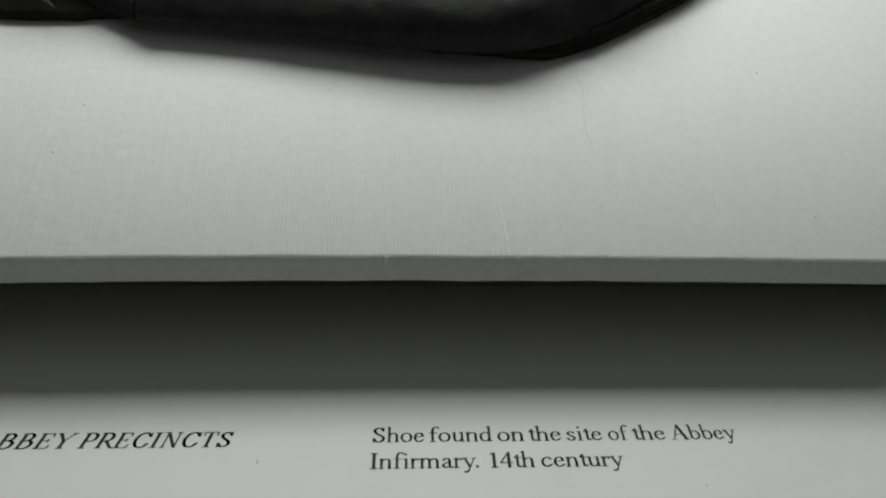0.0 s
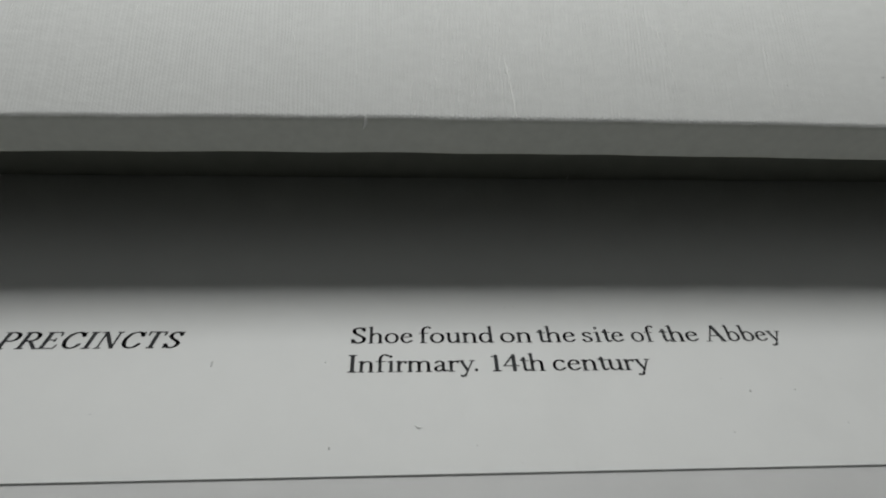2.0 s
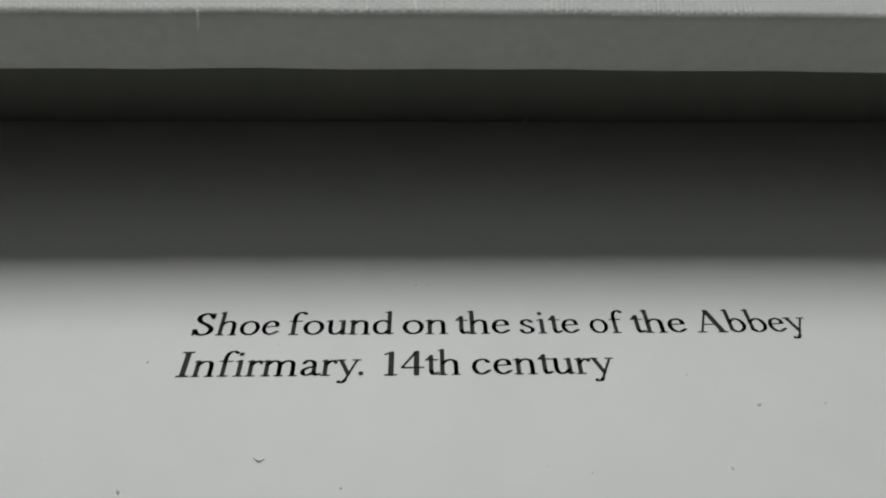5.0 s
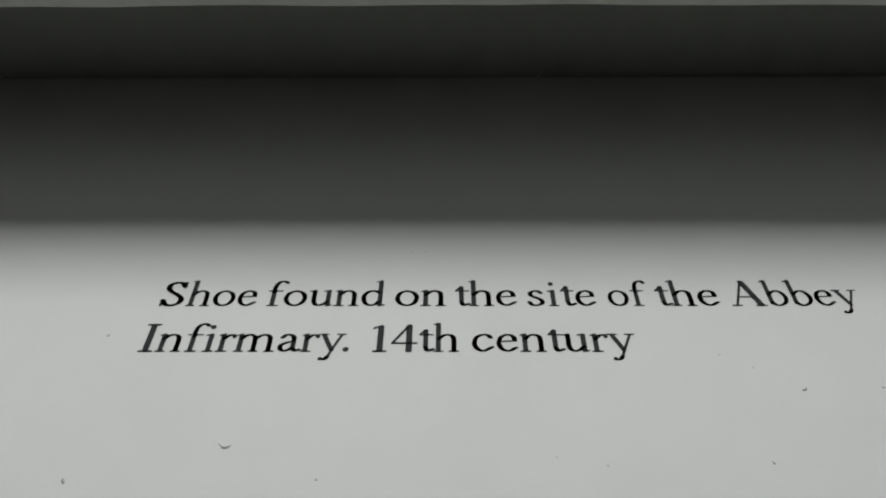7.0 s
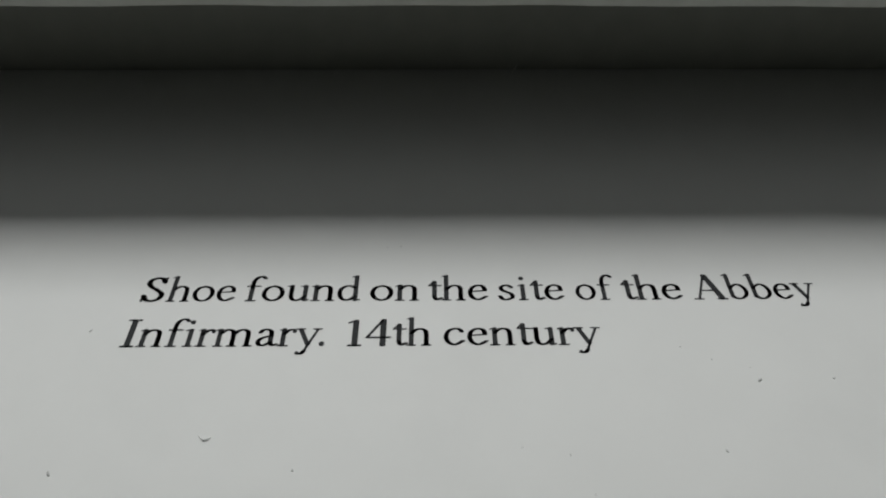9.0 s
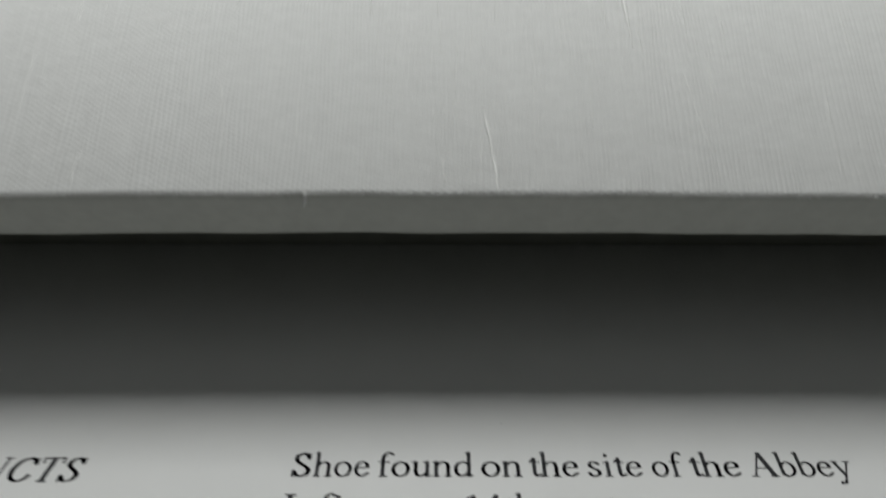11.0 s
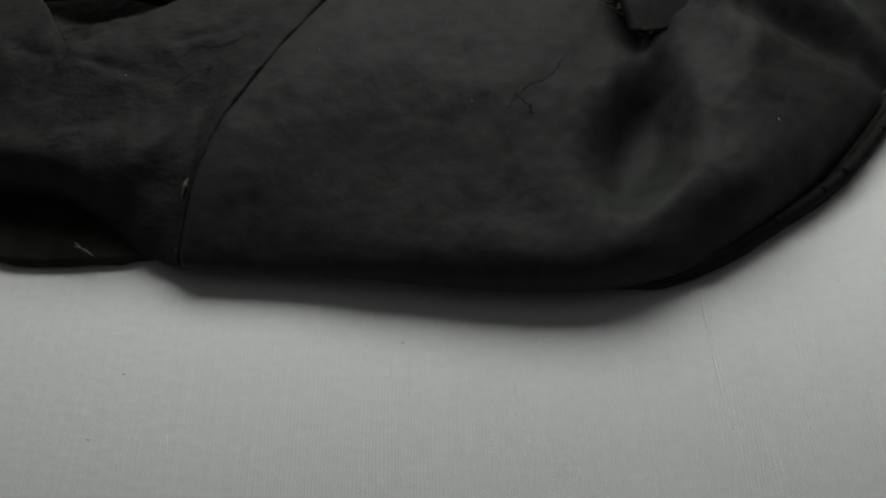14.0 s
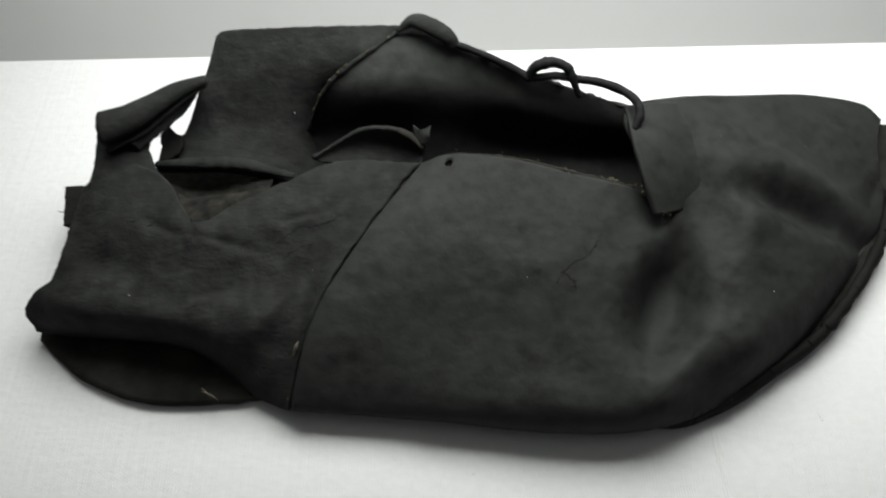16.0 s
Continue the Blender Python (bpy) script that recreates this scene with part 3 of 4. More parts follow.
def hull(points):
    pts = sorted(set((round(x, 6), round(y, 6)) for x, y in points))

    def half(seq):
        h = []
        for p in seq:
            while len(h) > 1 and (h[-1][0] - h[-2][0]) * (p[1] - h[-2][1]) - (h[-1][1] - h[-2][1]) * (p[0] - h[-2][0]) <= 0:
                h.pop()
            h.append(p)
        return h[:-1]
    return half(pts) + half(pts[::-1])


def curve(*p):
    return ("c", p, 1.0)


def line(*p):
    return ("l", p, 1.0)


def thin(*p):
    return ("l", p, 0.50)


def serif(x, y, w=0.075):
    return thin((x - w, y), (x + w, y))


def dot(x, y, r=0.055):
    return ("d", ((x, y),), r)


X, CAP, ASC = 0.415, 0.66, 0.69
BOWL_P = curve((0.14, CAP), (0.34, 0.66), (0.47, 0.56), (0.46, 0.39), (0.33, 0.31), (0.14, 0.315))
GLYPHS = {
    "h": (0.5, line((0.10, ASC), (0.10, 0)), thin((0.03, 0.665), (0.1, ASC)), serif(0.10, 0), curve((0.1, 0.29), (0.18, 0.38), (0.28, 0.405), (0.365, 0.36), (0.385, 0.25), (0.385, 0.12), (0.385, 0)), serif(0.385, 0)),
    "n": (0.5, line((0.10, X), (0.10, 0)), thin((0.03, 0.39), (0.1, X)), serif(0.10, 0), curve((0.1, 0.29), (0.18, 0.38), (0.28, 0.405), (0.365, 0.36), (0.385, 0.25), (0.385, 0.12), (0.385, 0)), serif(0.385, 0)),
    "m": (0.778, line((0.10, X), (0.10, 0)), thin((0.03, 0.39), (0.1, X)), serif(0.10, 0), curve((0.1, 0.29), (0.18, 0.38), (0.27, 0.405), (0.345, 0.36), (0.365, 0.25), (0.365, 0.12), (0.365, 0)), serif(0.365, 0),
          curve((0.365, 0.29), (0.45, 0.38), (0.54, 0.405), (0.625, 0.36), (0.645, 0.25), (0.645, 0.12), (0.645, 0)), serif(0.66, 0)),
    "u": (0.5, curve((0.11, X), (0.11, 0.28), (0.11, 0.14), (0.15, 0.03), (0.24, 0.01), (0.33, 0.06), (0.385, 0.13)), line((0.385, X), (0.385, 0)), thin((0.03, 0.40), (0.1, X)), thin((0.30, 0.40), (0.38, X)), thin((0.385, 0.0), (0.46, 0.02))),
    "o": (0.5, curve((0.25, 0.405), (0.125, 0.35), (0.07, 0.205), (0.125, 0.06), (0.25, 0.005), (0.375, 0.06), (0.43, 0.205), (0.375, 0.35), (0.25, 0.405))),
    "e": (0.444, ("l", ((0.09, 0.235), (0.36, 0.255)), 0.7), curve((0.365, 0.255), (0.335, 0.365), (0.235, 0.405), (0.12, 0.35), (0.07, 0.205), (0.12, 0.06), (0.24, 0.01), (0.38, 0.09))),
    "a": (0.444, curve((0.09, 0.33), (0.14, 0.395), (0.22, 0.405), (0.295, 0.36), (0.31, 0.28)), line((0.31, 0.3), (0.31, 0.08)), curve((0.31, 0.08), (0.35, 0.01), (0.43, 0.04)), curve((0.31, 0.245), (0.17, 0.205), (0.08, 0.13), (0.10, 0.035), (0.18, 0.01), (0.27, 0.06), (0.31, 0.1))),
    "c": (0.444, curve((0.37, 0.33), (0.32, 0.395), (0.23, 0.405), (0.12, 0.35), (0.07, 0.205), (0.12, 0.06), (0.24, 0.01), (0.385, 0.1))),
    "d": (0.5, curve((0.375, 0.35), (0.29, 0.4), (0.2, 0.4), (0.1, 0.33), (0.07, 0.2), (0.11, 0.065), (0.2, 0.01), (0.3, 0.035), (0.375, 0.12)), line((0.385, ASC), (0.385, 0)), thin((0.31, 0.665), (0.385, ASC)), thin((0.385, 0), (0.47, 0.02))),
    "b": (0.5, line((0.11, ASC), (0.11, 0.05)), thin((0.03, 0.665), (0.11, ASC)), curve((0.11, 0.09), (0.19, 0.01), (0.31, 0.02), (0.41, 0.11), (0.43, 0.235), (0.37, 0.36), (0.27, 0.405), (0.17, 0.36), (0.11, 0.29))),
    "f": (0.333, curve((0.37, 0.63), (0.32, 0.68), (0.24, 0.67), (0.175, 0.6), (0.15, 0.48), (0.15, 0.35)), line((0.15, 0.4), (0.15, 0)), serif(0.16, 0, 0.09), thin((0.05, X - 0.01), (0.3, X - 0.01))),
    "i": (0.278, line((0.145, X), (0.145, 0)), thin((0.06, 0.39), (0.145, X)), serif(0.145, 0, 0.08), dot(0.13, 0.6)),
    "t": (0.278, line((0.145, 0.52), (0.145, 0.1)), curve((0.145, 0.1), (0.185, 0.01), (0.28, 0.05)), thin((0.04, X - 0.01), (0.27, X - 0.01)), thin((0.05, 0.42), (0.14, 0.52))),
    "s": (0.389, curve((0.305, 0.34), (0.25, 0.395), (0.17, 0.4), (0.095, 0.35), (0.11, 0.27), (0.2, 0.215), (0.3, 0.15), (0.305, 0.055), (0.2, 0.005), (0.11, 0.02), (0.06, 0.1))),
    "r": (0.333, line((0.10, X), (0.10, 0)), thin((0.03, 0.39), (0.1, X)), serif(0.11, 0, 0.085), curve((0.1, 0.28), (0.16, 0.36), (0.23, 0.4), (0.29, 0.395)), dot(0.3, 0.36, 0.045)),
    "y": (0.5, line((0.08, X), (0.255, 0.02)), ("l", ((0.42, X), (0.245, 0.0), (0.2, -0.12)), 0.6), curve((0.2, -0.12), (0.15, -0.19), (0.07, -0.19)), dot(0.07, -0.175, 0.04), serif(0.085, X), serif(0.41, X)),
    "S": (0.556, curve((0.42, 0.53), (0.37, 0.62), (0.27, 0.65), (0.14, 0.6), (0.11, 0.49), (0.18, 0.39), (0.31, 0.31), (0.43, 0.2), (0.41, 0.07), (0.28, 0.005), (0.15, 0.03), (0.075, 0.15)), thin((0.43, 0.5), (0.44, 0.65)), thin((0.065, 0.16), (0.06, 0.0))),
    "A": (0.722, ("l", ((0.335, 0.66), (0.1, 0)), 0.62), line((0.345, 0.67), (0.6, 0)), thin((0.2, 0.235), (0.5, 0.235)), serif(0.1, 0, 0.09), serif(0.6, 0, 0.1)),
    "I": (0.333, line((0.165, CAP), (0.165, 0)), serif(0.165, CAP, 0.11), serif(0.165, 0, 0.11)),
    ".": (0.25, dot(0.125, 0.045, 0.06)),
    "1": (0.5, line((0.26, 0.62), (0.26, 0)), thin((0.13, 0.57), (0.26, 0.63)), serif(0.26, 0, 0.11)),
    "4": (0.5, line((0.34, 0.64), (0.34, 0)), thin((0.33, 0.64), (0.04, 0.2)), ("l", ((0.04, 0.195), (0.47, 0.195)), 0.55)),
    "B": (0.62, line((0.14, CAP), (0.14, 0)), curve((0.14, CAP), (0.33, 0.66), (0.44, 0.57), (0.41, 0.42), (0.3, 0.355), (0.14, 0.35)), curve((0.3, 0.355), (0.45, 0.32), (0.52, 0.2), (0.45, 0.05), (0.3, 0), (0.14, 0)), serif(0.13, CAP), serif(0.13, 0)),
    "E": (0.57, line((0.14, CAP), (0.14, 0)), thin((0.05, CAP), (0.46, CAP), (0.48, 0.53)), thin((0.14, 0.345), (0.38, 0.345)), thin((0.38, 0.4), (0.38, 0.29)), thin((0.05, 0), (0.48, 0), (0.52, 0.14))),
    "Y": (0.62, line((0.08, CAP), (0.33, 0.32)), thin((0.6, CAP), (0.33, 0.32)), line((0.33, 0.32), (0.33, 0)), serif(0.09, CAP), serif(0.59, CAP), serif(0.33, 0, 0.1)),
    "P": (0.56, line((0.14, CAP), (0.14, 0)), BOWL_P, serif(0.12, CAP), serif(0.14, 0, 0.1)),
    "R": (0.62, line((0.14, CAP), (0.14, 0)), BOWL_P, line((0.3, 0.32), (0.58, 0)), serif(0.12, CAP), serif(0.14, 0, 0.1), serif(0.62, 0, 0.05)),
    "C": (0.65, curve((0.57, 0.5), (0.49, 0.62), (0.35, 0.655), (0.18, 0.57), (0.1, 0.33), (0.18, 0.09), (0.35, 0.005), (0.5, 0.05), (0.58, 0.17)), thin((0.57, 0.48), (0.58, 0.65))),
    "N": (0.7, thin((0.14, CAP), (0.14, 0)), line((0.14, CAP), (0.56, 0)), thin((0.56, CAP), (0.56, 0)), serif(0.1, CAP), serif(0.14, 0), serif(0.56, CAP)),
    "T": (0.6, line((0.3, CAP), (0.3, 0)), thin((0.06, 0.53), (0.05, CAP), (0.55, CAP), (0.54, 0.53)), serif(0.3, 0, 0.1)),
}


def print_line(text, x, y, em, parent, slant=0.0, track=0.0, space=0.25, z=0.00003, wide=1.0):
    """A line of type as thin ink: each letter drawn with a broad nib."""
    bm = bmesh.new()
    pen = 0.0
    for ch in text:
        if ch == " ":
            pen += space + track
            continue
        adv, *strokes = GLYPHS[ch]
        for kind, pts, k in strokes:
            if kind == "d":
                polys = [[(pts[0][0] + k * math.cos(a), pts[0][1] + k * math.sin(a)) for a in [2 * math.pi * i / 12 for i in range(12)]]]
            else:
                path = spline(pts, 5 * (len(pts) - 1)) if kind == "c" else pts
                polys = []
                for p, q in zip(path, path[1:]):
                    heavy = 1.35 if slant else 1.45 if ch == "A" and k == 1.0 else 1.25 if ch in "I14SBEYPRCNT" else 1.0
                    nib = [(a * k * heavy, b * max(k, 0.8) * (1.25 if heavy > 1 else 1)) for a, b in NIB]
                    polys.append(hull([(p[0] + a, p[1] + b) for a, b in nib] + [(q[0] + a, q[1] + b) for a, b in nib]))
            for poly in polys:
                loc = [(((pen + px) * wide + slant * py) * em, py * em) for px, py in poly]
                bm.faces.new([bm.verts.new((x + a, y + b, z)) for a, b in loc])
        pen += adv + track
    bmesh.ops.recalc_face_normals(bm, faces=bm.faces)
    return part("printed_text", bm, INK, parent, f'black serif lettering that reads "{text}"', smooth=False, recalc=False)


def label_card():
    thing = new("label_card")
    tagged(thing, "white printed museum label card on the case floor", "label")
    bm = bmesh.new()
    a = radians(0.25)
    corners = [(-0.4, CARD_Y - 0.4 * math.tan(a)), (0.45, CARD_Y + 0.45 * math.tan(a)), (0.45, RISER_Y - 0.0004), (-0.4, RISER_Y - 0.0004)]
    lo, hi = [bm.verts.new((x, y, -0.0004)) for x, y in corners], [bm.verts.new((x, y, 0.0)) for x, y in corners]
    bm.faces.new(hi)
    bm.faces.new(lo[::-1])
    for k in range(4):
        bm.faces.new((lo[k], lo[(k + 1) % 4], hi[(k + 1) % 4], hi[k]))
    part("card", bm, CARD, thing, smooth=False)
    em = 0.082 / 14.33
    for words, y in ((LINE_A, 0.0), (LINE_B, LINE_2)):
        for text, x, wide in words:
            print_line(text, x, y, em, thing, wide=wide)
    for text, x in HEADING:
        print_line(text, x, -0.0008, em, thing, slant=0.20, track=0.03, wide=1.06 if text == "ABBEY" else 1.03)
    rnd = random.Random(9)
    bm = bmesh.new()
    spots = [(-2.3, -22.0, 0.16), (71.1, -11.6, 0.2), (63.5, -7.1, 0.1), (65.0, -20.0, 0.14), (21.5, -21.8, 0.16), (-4.3, -4.4, 0.14)]
    spots += [(rnd.uniform(-60, 120), rnd.uniform(-26, 12), rnd.uniform(0.05, 0.12)) for k in range(24)]
    for x, y, r in spots:
        bmesh.ops.create_icosphere(bm, subdivisions=1, radius=r * MM, matrix=Matrix.Translation((x * MM, y * MM, r * 0.1 * MM)) @ Matrix.Rotation(rnd.uniform(0, 3), 4, "Z") @ Matrix.Diagonal((rnd.uniform(1, 2.4), 1, 0.3, 1)))
    tagged(part("dust_specks", bm, SPECK, thing, "tiny grey specks of dust on the card"), kind="stuff")
    part("paper_scuff", tube([(11.4, -18.0, 0.05), (12.1, -18.5, 0.2), (12.7, -18.2, 0.05)], [0.03, 0.08, 0.03], 8, 5), CARD, thing)
    part("pale_fibre", tube([(48.6, 50.2, 0.1), (49.0, 51.0, 0.5), (49.5, 51.6, 0.9), (49.9, 52.2, 1.3)], [0.05, 0.12, 0.14, 0.05], 10, 5), FIBRE, thing, "pale fibre by the riser's foot")
    for x, y, w, h in ((-24.2, -4.6, 0.2, 0.7),):
        bm = bmesh.new()
        bmesh.ops.create_icosphere(bm, subdivisions=2, radius=MM, matrix=Matrix.Translation((x * MM, y * MM, 0)) @ Matrix.Diagonal((w, h, 0.03, 1)))
        part("grey_smudge", bm, SPECK, thing, "small grey smudge")
    return thing


label_card()


# ---- the shoe ----
# folds and dents: from, to, width, height, in millimetres on the board
QUARTER_FOLDS = [(-112, 97, -100, 95, 3.5, -1.4), (-92, 90, -58, 79, 5.0, 0.8), (-84, 103, -60, 96, 1.2, -0.7), (-60, 106, -48, 109, 1.0, -0.7), (-98, 108, -82, 101, 1.2, -0.6), (-82, 86, -74, 88, 0.9, -0.8)]
# the quarter's front edge follows the vamp's seam
for row, p in zip(QUARTER, spline([g[0] for g in VAMP[1:]], len(QUARTER) - 1)):
    row[-1] = (p[0] - 0.7, p[1] + 0.1, p[2] - 0.2)


def leather_shoe():
    shoe = new("shoe")
    shoe.matrix_world = BOARD
    tagged(shoe, "flattened medieval turnshoe of cracked blackened leather on linen", "shoe")

    # the sole, its near rim from the heel round to the toe, and the far rim under the upper
    bm = bmesh.new()
    near = spline([(x, v + (2.6 if -70 < x < 40 else 0.0), n) for x, v, n in SOLE_NEAR], 90)
    far = spline([SOLE_NEAR[-1]] + SOLE_FAR + [SOLE_NEAR[0]], 60)[1:-1]
    rim = [(p[0], p[1]) for p in near] + [(p[0], p[1]) for p in far]
    cx, cy = sum(p[0] for p in rim) / len(rim), sum(p[1] for p in rim) / len(rim)
    rings = []
    for inset, z in ((0.0, 0.0), (-0.3, 1.2), (0.0, 2.6), (1.0, 3.2)):
        rings.append([bm.verts.new(((x + (cx - x) * inset / 60) * MM, (y + (cy - y) * inset / 45 + 0.35 * noise.noise(Vector((x * 0.4, y * 0.4, z)))) * MM, z * MM)) for x, y in rim])
    for a, b in zip(rings, rings[1:]):
        for k in range(len(rim)):
            bm.faces.new((a[k], a[(k + 1) % len(rim)], b[(k + 1) % len(rim)], b[k]))
    bm.faces.new(rings[-1])
    bm.faces.new(rings[0][::-1])
    part("sole", bm, WORN_SOLE, shoe, "thin dark leather sole")

    hx, hy = HOLE[0], HOLE[1]
    bm = loft(VAMP, 250, 120, 0.7, 2.0, lambda x, v: (x - hx) ** 2 + (v - hy) ** 2 < 1.3, 0.0, VAMP_FOLDS, dent=sunken)
    # the lace hole, rounded
    for v in bm.verts:
        d = Vector((v.co.x / MM - hx, v.co.y / MM - hy))
        if v.is_boundary and 0 < d.length < 1.8:
            d = d.normalized() * 1.15
            v.co.x, v.co.y = (hx + d.x) * MM, (hy + d.y) * MM
    vamp_tree = BVHTree.FromBMesh(bm)
    vamp = part("vamp", bm, LEATHER, shoe, "smooth dented black leather vamp and toe", recalc=False)
    thick(vamp, 1.6)
    bm = loft(QUARTER, 110, 60, 0.9, 7.0, None, 0.5, QUARTER_FOLDS, 0.5)
    quarter_tree = BVHTree.FromBMesh(bm)
    quarter = part("heel_quarter", bm, CRACKED, shoe, "cracked black leather heel quarter", recalc=False)
    thick(quarter, 1.6)
    far_sheet = loft(FARQ, 90, 60, 0.8, 11.0, None, 0.45)
    far_tree = BVHTree.FromBMesh(far_sheet)
    thick(part("far_quarter", far_sheet, CRACKED, shoe, "black leather far quarter, standing up", recalc=False), 1.6)
    edge = [(x + 2, v + 1.0, n + 2.2) for x, v, n in FARQ[0][:4]]
    part("folded_edge", tube(edge, [0.9, 1.9, 2.0, 1.0], 40, 10, 0.6, 0.25), CRACKED, shoe, "folded lower edge of the far quarter")
    thick(part("far_wing", loft(WING, 110, 50, 0.8, 13.0, None, 0.9), LEATHER, shoe, "black leather wing along the far side of the opening", recalc=False), 1.6)
    thick(part("throat_flap", settle(loft(FLAP, 36, 40, 0.4, 31.0, None, 0.0), vamp_tree, 36, 40, "u", 0.32, 1.9), LEATHER, shoe, "turned flap of leather at the throat", recalc=False), 1.6, 1.0)
    thick(part("heel_tab", settle(loft(HEELTAB, 34, 44, 0.4, 17.0, None, 0.0, (), 0.55), quarter_tree, 34, 44, "v", 0.45, 1.7), CRACKED, shoe, recalc=False), 1.5, 1.0)
    thick(part("lining_patch", loft(PATCH, 40, 24, 1.6, 19.0), LINING, shoe, "brownish worn lining in the slit", recalc=False), 1.0)
    thick(part("torn_flap", loft(FRINGE, 16, 14, 0.3, 23.0, None, 0.9, (), 0.4), SOLE, shoe, "small torn scrap of dark leather", recalc=False), 1.2)
    thick(part("torn_scrap", loft(SCRAP, 14, 14, 0.5, 41.0, None, 0.8), CRACKED, shoe, "small torn scrap at the lip", recalc=False), 1.0)
    thick(part("back_tab", loft(TAB, 10, 24, 0.3, 29.0, None, 0.6, (), 0.7), CRACKED, shoe, recalc=False), 1.5)

    # fine ragged cracks, each with short side tears
    def skin(x, v, up):
        return max(drop(vamp_tree, x, v, up), drop(quarter_tree, x, v, up), key=lambda p: p[2])

    rnd = random.Random(21)
    for track in CRACKS:
        flat = spline(track, 18)
        jag = [(p[0] + rnd.gauss(0, 0.16), p[1] + rnd.gauss(0, 0.22)) for p in flat]
        pts = [skin(x, v, 0.02) for x, v in jag]
        crack = part("crack", tube(pts, [0.04] + [rnd.uniform(0.04, 0.14) for _ in pts[2:]] + [0.04], 54, 6, 0.4), SOLE, shoe)
        for k in range(4):
            x, v = rnd.choice(jag)
            ang, l = rnd.gauss(0.5, 0.25), rnd.uniform(0.8, 2.6)
            ends = [(x + l * f * math.cos(ang), v + 0.5 * math.sin(k * 9) + l * f * math.sin(ang)) for f in (-0.5, 0.0, 0.5)]
            part("side_tear", tube([skin(*e, 0.02) for e in ends], [0.03, rnd.uniform(0.05, 0.13), 0.03], 8, 5, 0.4), SOLE, crack)

    # the curled strap: an open roll that tapers towards the far quarter
    bm = bmesh.new()
    path = spline(STRAP, 30)
    rings = []
    for i, p in enumerate(path):
        t = i / 30
        d = Vector(path[min(i + 1, 30)] - path[max(i - 1, 0)]).normalized()
        up = Vector((0, 0, 1))
        side = d.cross(up).normalized()
        p = p + np.array((0.0, -2.4 * t, -0.6 * t))
        r = 1.9 + 5.0 * t ** 0.8 + 0.4 * noise.noise(Vector((t * 5, 1, 1)))
        rings.append([bm.verts.new((Vector(p) + (side * math.cos(a) + up * math.sin(a) * 0.8) * r * (1 - 0.05 * k / 4)) * MM) for k, a in enumerate([radians(-150 + 330 * j / 20) for j in range(21)])])
    for a, b in zip(rings, rings[1:]):
        for k in range(20):
            bm.faces.new((a[k], a[k + 1], b[k + 1], b[k]))
    thick(part("curled_strap", bm, CRACKED, shoe, "narrow leather strap curled into a roll"), 1.1)

    thick(part("strap_fold", loft(STRAPFOLD, 30, 16, 0.4, 43.0, None, 0.7), CRACKED, shoe, "torn leather fold under the curled strap", recalc=False), 1.3)
    part("rolled_knot", tube(KNOT, [0.8, 2.5, 2.6, 1.4], 24, 10, 0.6, 0.1), CRACKED, shoe, "stiff rolled end of leather at the top edge")
    part("lace", tube(LACE_1, [1.1, 1.1, 1.1, 1.2, 1.4, 1.6, 1.7, 1.6, 1.3, 1.1, 1.0], 60, 8, 0.9, 0.25), LACE, shoe, "thin black leather lace with a loop")
    part("lace", tube(LACE_2, 1.25, 40, 8, 0.9, 0.2), LACE, shoe, "thin black leather lace with a loop")
    lip = thick(part("curled_lip", loft(LIPSHEET, 40, 16, 0.4, 37.0, None, 0.6), CRACKED, shoe, "leather lip of the opening, curled up", recalc=False), 1.2)
    part("worn_rim", tube(LIP[1:], [0.3, 0.6, 0.75, 0.9, 0.5], 40, 8, 0.6, 0.4), RAW, lip, "pale worn rim")
    # the far seam: a raised ridge with thread remains
    seam = [WING[k][0] for k in range(1, 4)]
    part("far_seam", tube([(p[0] - 0.4, p[1], p[2] + 0.2) for p in seam], [0.5, 0.8, 0.7], 30, 8, 0.7, 0.5), CRACKED, shoe, "raised worn seam with brown thread remains")
    rnd = random.Random(8)
    for k, p in enumerate(spline(seam, 14)[1:-1]):
        if rnd.random() < 0.6:
            q = Vector((p[0] + rnd.uniform(-0.8, 0.4), p[1], p[2] + 0.7))
            part("thread_remains", tube([q - Vector((0.7, 0.5, 0)), q + Vector((0, 0, 0.2)), q + Vector((0.5, 0.9, 0))], [0.1, rnd.uniform(0.2, 0.4), 0.1], 6, 5, 1, 0.5), STUFFING, shoe)
    # worn rim of the opening, and crumbs of old stuffing in its corner
    rim = [p for p in VAMP[-1][1:5]]
    part("opening_rim", tube([(p[0], p[1] + 0.4, p[2] - 0.3) for p in rim], [0.25, 0.4, 0.55, 0.6], 60, 8, 0.8, 0.9), RAW, shoe, "frayed worn rim of the opening")
    # crumbs of old leather along the worn edges
    rnd = random.Random(12)
    bm = bmesh.new()
    lines = [spline(WING[-1][2:], 60), spline(VAMP[-1][1:5], 60), spline(LIP[2:], 30), spline(FLAP[-1][:2], 20)]
    for track, count in zip(lines, (40, 26, 12, 8)):
        for k in range(count):
            p = Vector(rnd.choice(track)) + Vector((rnd.gauss(0, 0.5), rnd.gauss(0.1, 0.7), rnd.gauss(0.1, 0.4)))
            bmesh.ops.create_icosphere(bm, subdivisions=1, radius=rnd.uniform(0.08, 0.22) * MM, matrix=Matrix.Translation(p * MM) @ Matrix.Rotation(rnd.uniform(0, 3), 4, "Z") @ Matrix.Diagonal((rnd.uniform(1, 2.4), 1, 0.7, 1)))
    tagged(part("leather_crumbs", bm, STUFFING, shoe, "brown crumbs along the worn edges"), kind="stuff")
    rnd = random.Random(3)
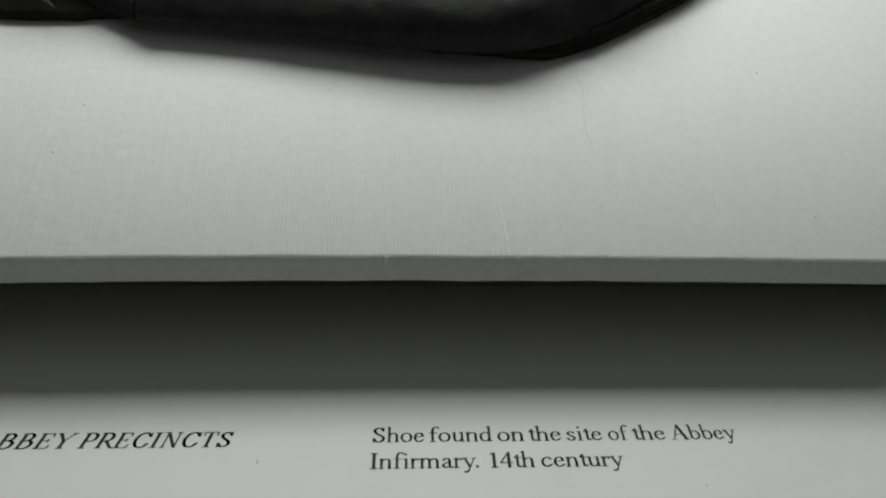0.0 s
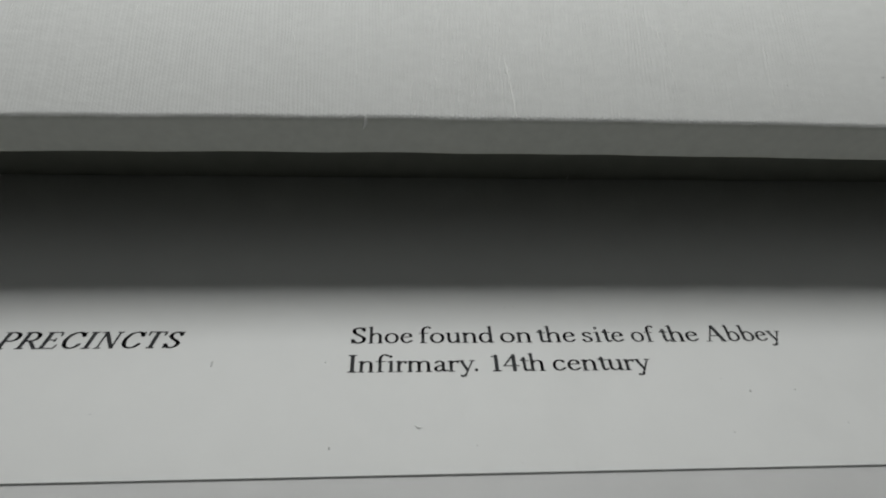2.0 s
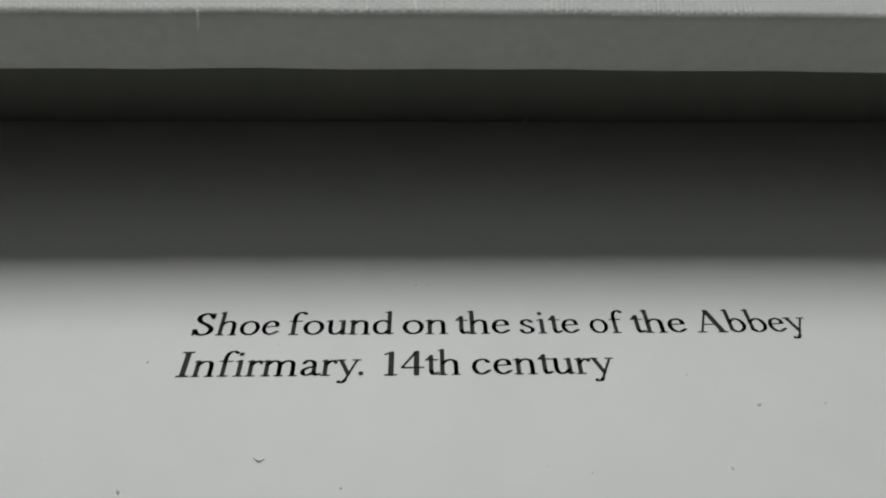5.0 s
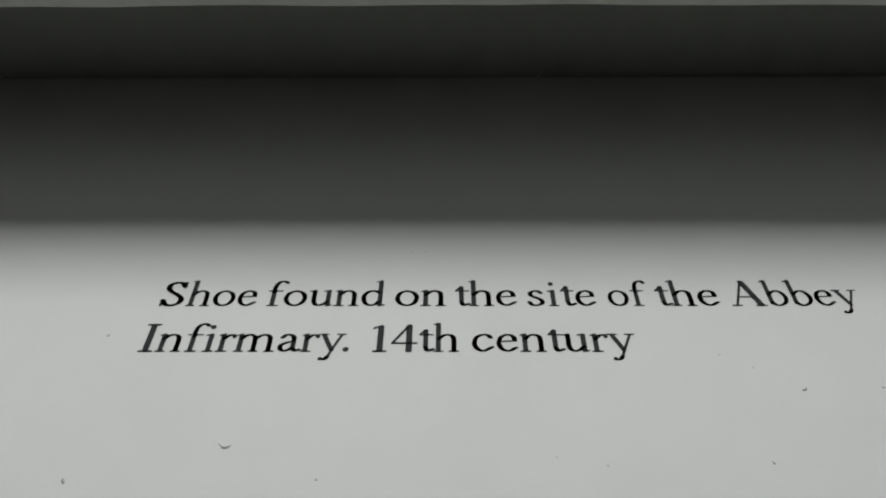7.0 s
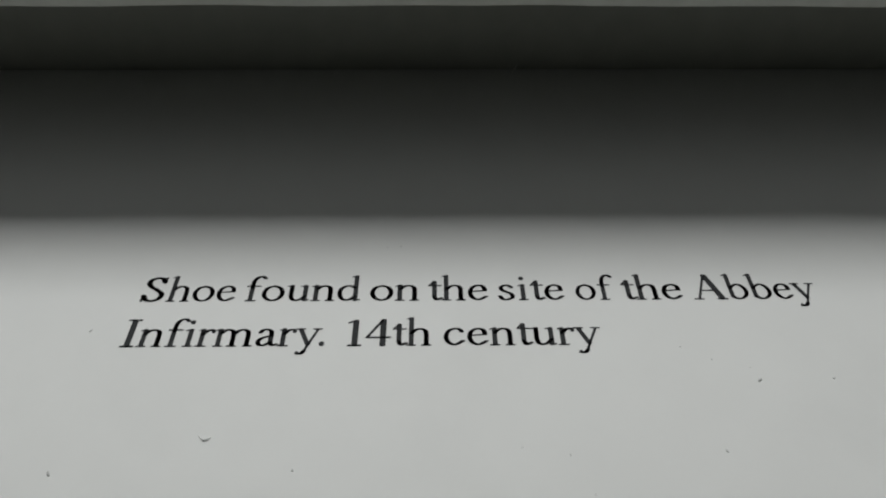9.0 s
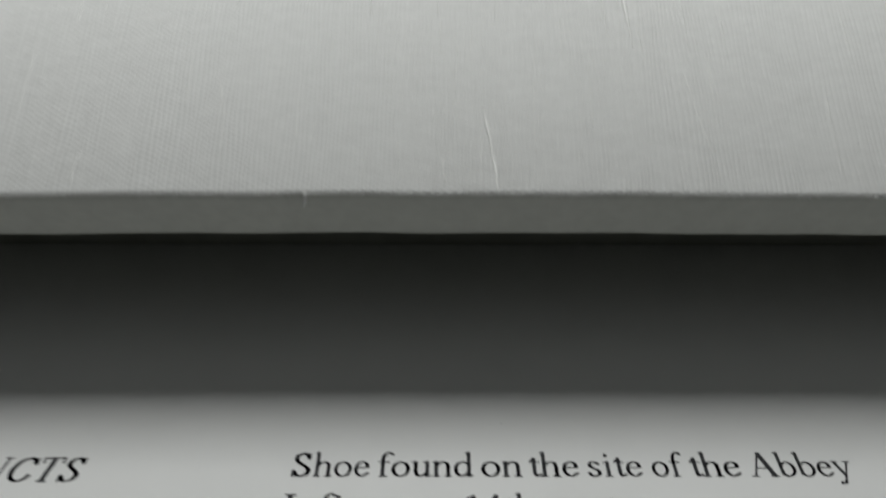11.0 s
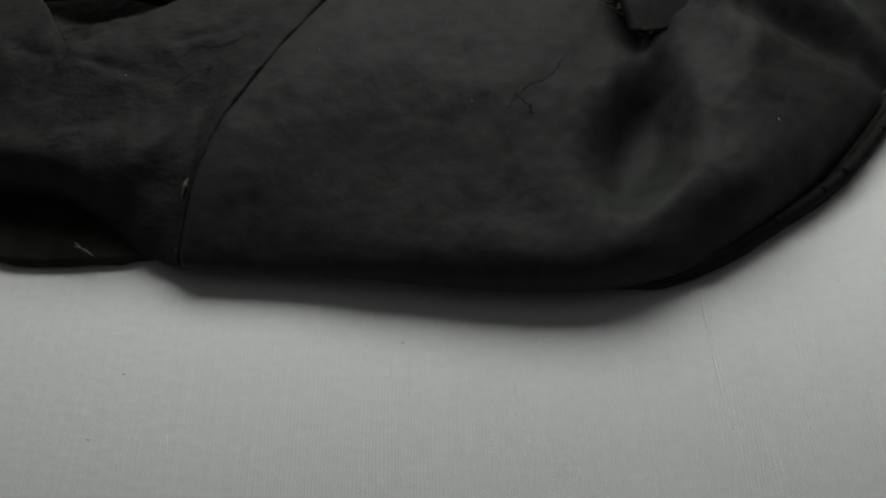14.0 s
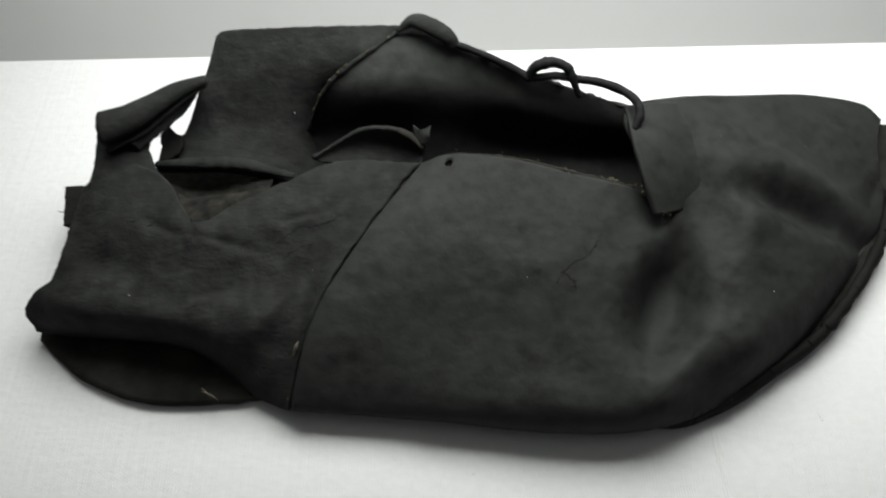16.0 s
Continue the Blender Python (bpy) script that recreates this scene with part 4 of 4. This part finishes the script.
    bm = bmesh.new()
    corner = Vector(VAMP[-1][4])
    for k in range(46):
        q = corner + Vector((rnd.gauss(-6, 5), rnd.gauss(2.0, 1.6), rnd.uniform(-5, 0)))
        bmesh.ops.create_icosphere(bm, subdivisions=1, radius=rnd.uniform(0.3, 0.8) * MM, matrix=Matrix.Translation(q * MM) @ Matrix.Diagonal((1.4, 1, 0.8, 1)))
    tagged(part("old_stuffing", bm, STUFFING, shoe, "brown crumbs of old stuffing in the throat"), kind="stuff")
    # the rand round the toe, with stitch marks
    toe = [(p[0] - 1.2, p[1] + 0.9, 4.0) for p in SOLE_NEAR[8:]]
    rand = part("rand", tube(toe, [0.7, 1.3, 1.5, 1.6, 1.6, 1.6, 1.6, 1.4], 80, 8, 0.9, 0.45), SOLE, shoe, "dark ridged leather rand round the toe")
    path = spline(toe, 22)
    for k, (p, q) in enumerate(zip(path[2:-2], path[3:-1])):
        if k % 5 in (1, 4):
            continue
        d = Vector(q - p).normalized()
        o = Vector((-d.y, d.x, 0))
        b = Vector(p) + Vector((0, 0, 1.3))
        part("rand_stitch", tube([b - o * 0.8, b + Vector((0.3 * math.sin(k * 7), 0, 0.15)), b + o * 0.8], [0.12, 0.3 + 0.12 * math.sin(k * 3), 0.12], 6, 6), SOLE if k % 3 else CRACKED, rand)
    # seam stitches and frayed fibres
    sx, sy, _ = STITCH
    part("seam_stitch", tube([max(drop(vamp_tree, sx + a, sy + d, up), drop(quarter_tree, sx + a, sy + d, up), key=lambda p: p[2]) for a, d, up in ((-0.7, -2.0, 0.0), (-0.2, -0.8, 0.5), (0.5, 0.6, 0.5), (1.1, 1.9, 0.1))], [0.1, 0.3, 0.4, 0.1], 12, 6, 0.8, 0.5), THREAD, shoe, "remains of tan sewing thread")
    rnd = random.Random(31)
    for p in spline([g[0] for g in VAMP[1:]], 40)[3:22]:
        if rnd.random() < 0.45:
            x, v = p[0] + rnd.uniform(-0.9, 0.3), p[1] + rnd.uniform(-0.4, 0.4)
            l = rnd.uniform(0.25, 0.7)
            part("thread_remains", tube([skin(x - l, v - l, 0.0), skin(x, v, 0.25), skin(x + l, v + l * 0.6, 0.0)], [0.06, rnd.uniform(0.10, 0.2), 0.06], 6, 5, 0.8, 0.5), STUFFING, shoe)
    fx, fy, fn = FIBRE_AT
    for dx, dy, l in ((0, 0, 4), (1.4, -0.6, 3), (-1.0, 0.9, 2.4)):
        part("frayed_fibre", tube([(fx + dx - l / 2, fy + dy + 0.8, fn + 1), (fx + dx, fy + dy, fn + 1.6), (fx + dx + l / 2, fy + dy - 1.2, fn + 0.6)], [0.06, 0.15, 0.06], 8, 5), TAN, shoe, "pale frayed fibre")
    wx, wy, wn = WELT_AT
    for dx, dy in ((0, 0), (-4, 0.6), (2.2, 1.0)):
        part("frayed_fibre", tube([(wx + dx - 0.8, wy + dy - 1.6, 1.5), (wx + dx, wy + dy, wn + 0.5), (wx + dx + 0.7, wy + dy + 1.8, wn + 1.5)], [0.05, 0.11, 0.05], 8, 5), RAW, shoe, "pale frayed fibre")
    bx, by, bn = TAB[1][0]
    part("loose_thread", tube([(bx + 1, by - 1, bn), (bx - 1.5, by - 1.2, bn + 0.3), (bx - 3.0, by - 0.6, bn)], [0.3, 0.16, 0.06], 8, 5), CRACKED, shoe)
    # bright scuffs and grains
    for px, py, size in GRAINS:
        q = max(skin(px, py, 0.0), drop(far_tree, px, py), key=lambda p: p[2])
        bm = bmesh.new()
        bmesh.ops.create_icosphere(bm, subdivisions=1, radius=size * 0.7 * MM, matrix=Matrix.Translation(Vector(q) * MM) @ Matrix.Rotation(px, 4, "Z") @ Matrix.Diagonal((1.5, 1, 0.5, 1)))
        part("dust_grain", bm, SPECK, shoe)
    return shoe


leather_shoe()
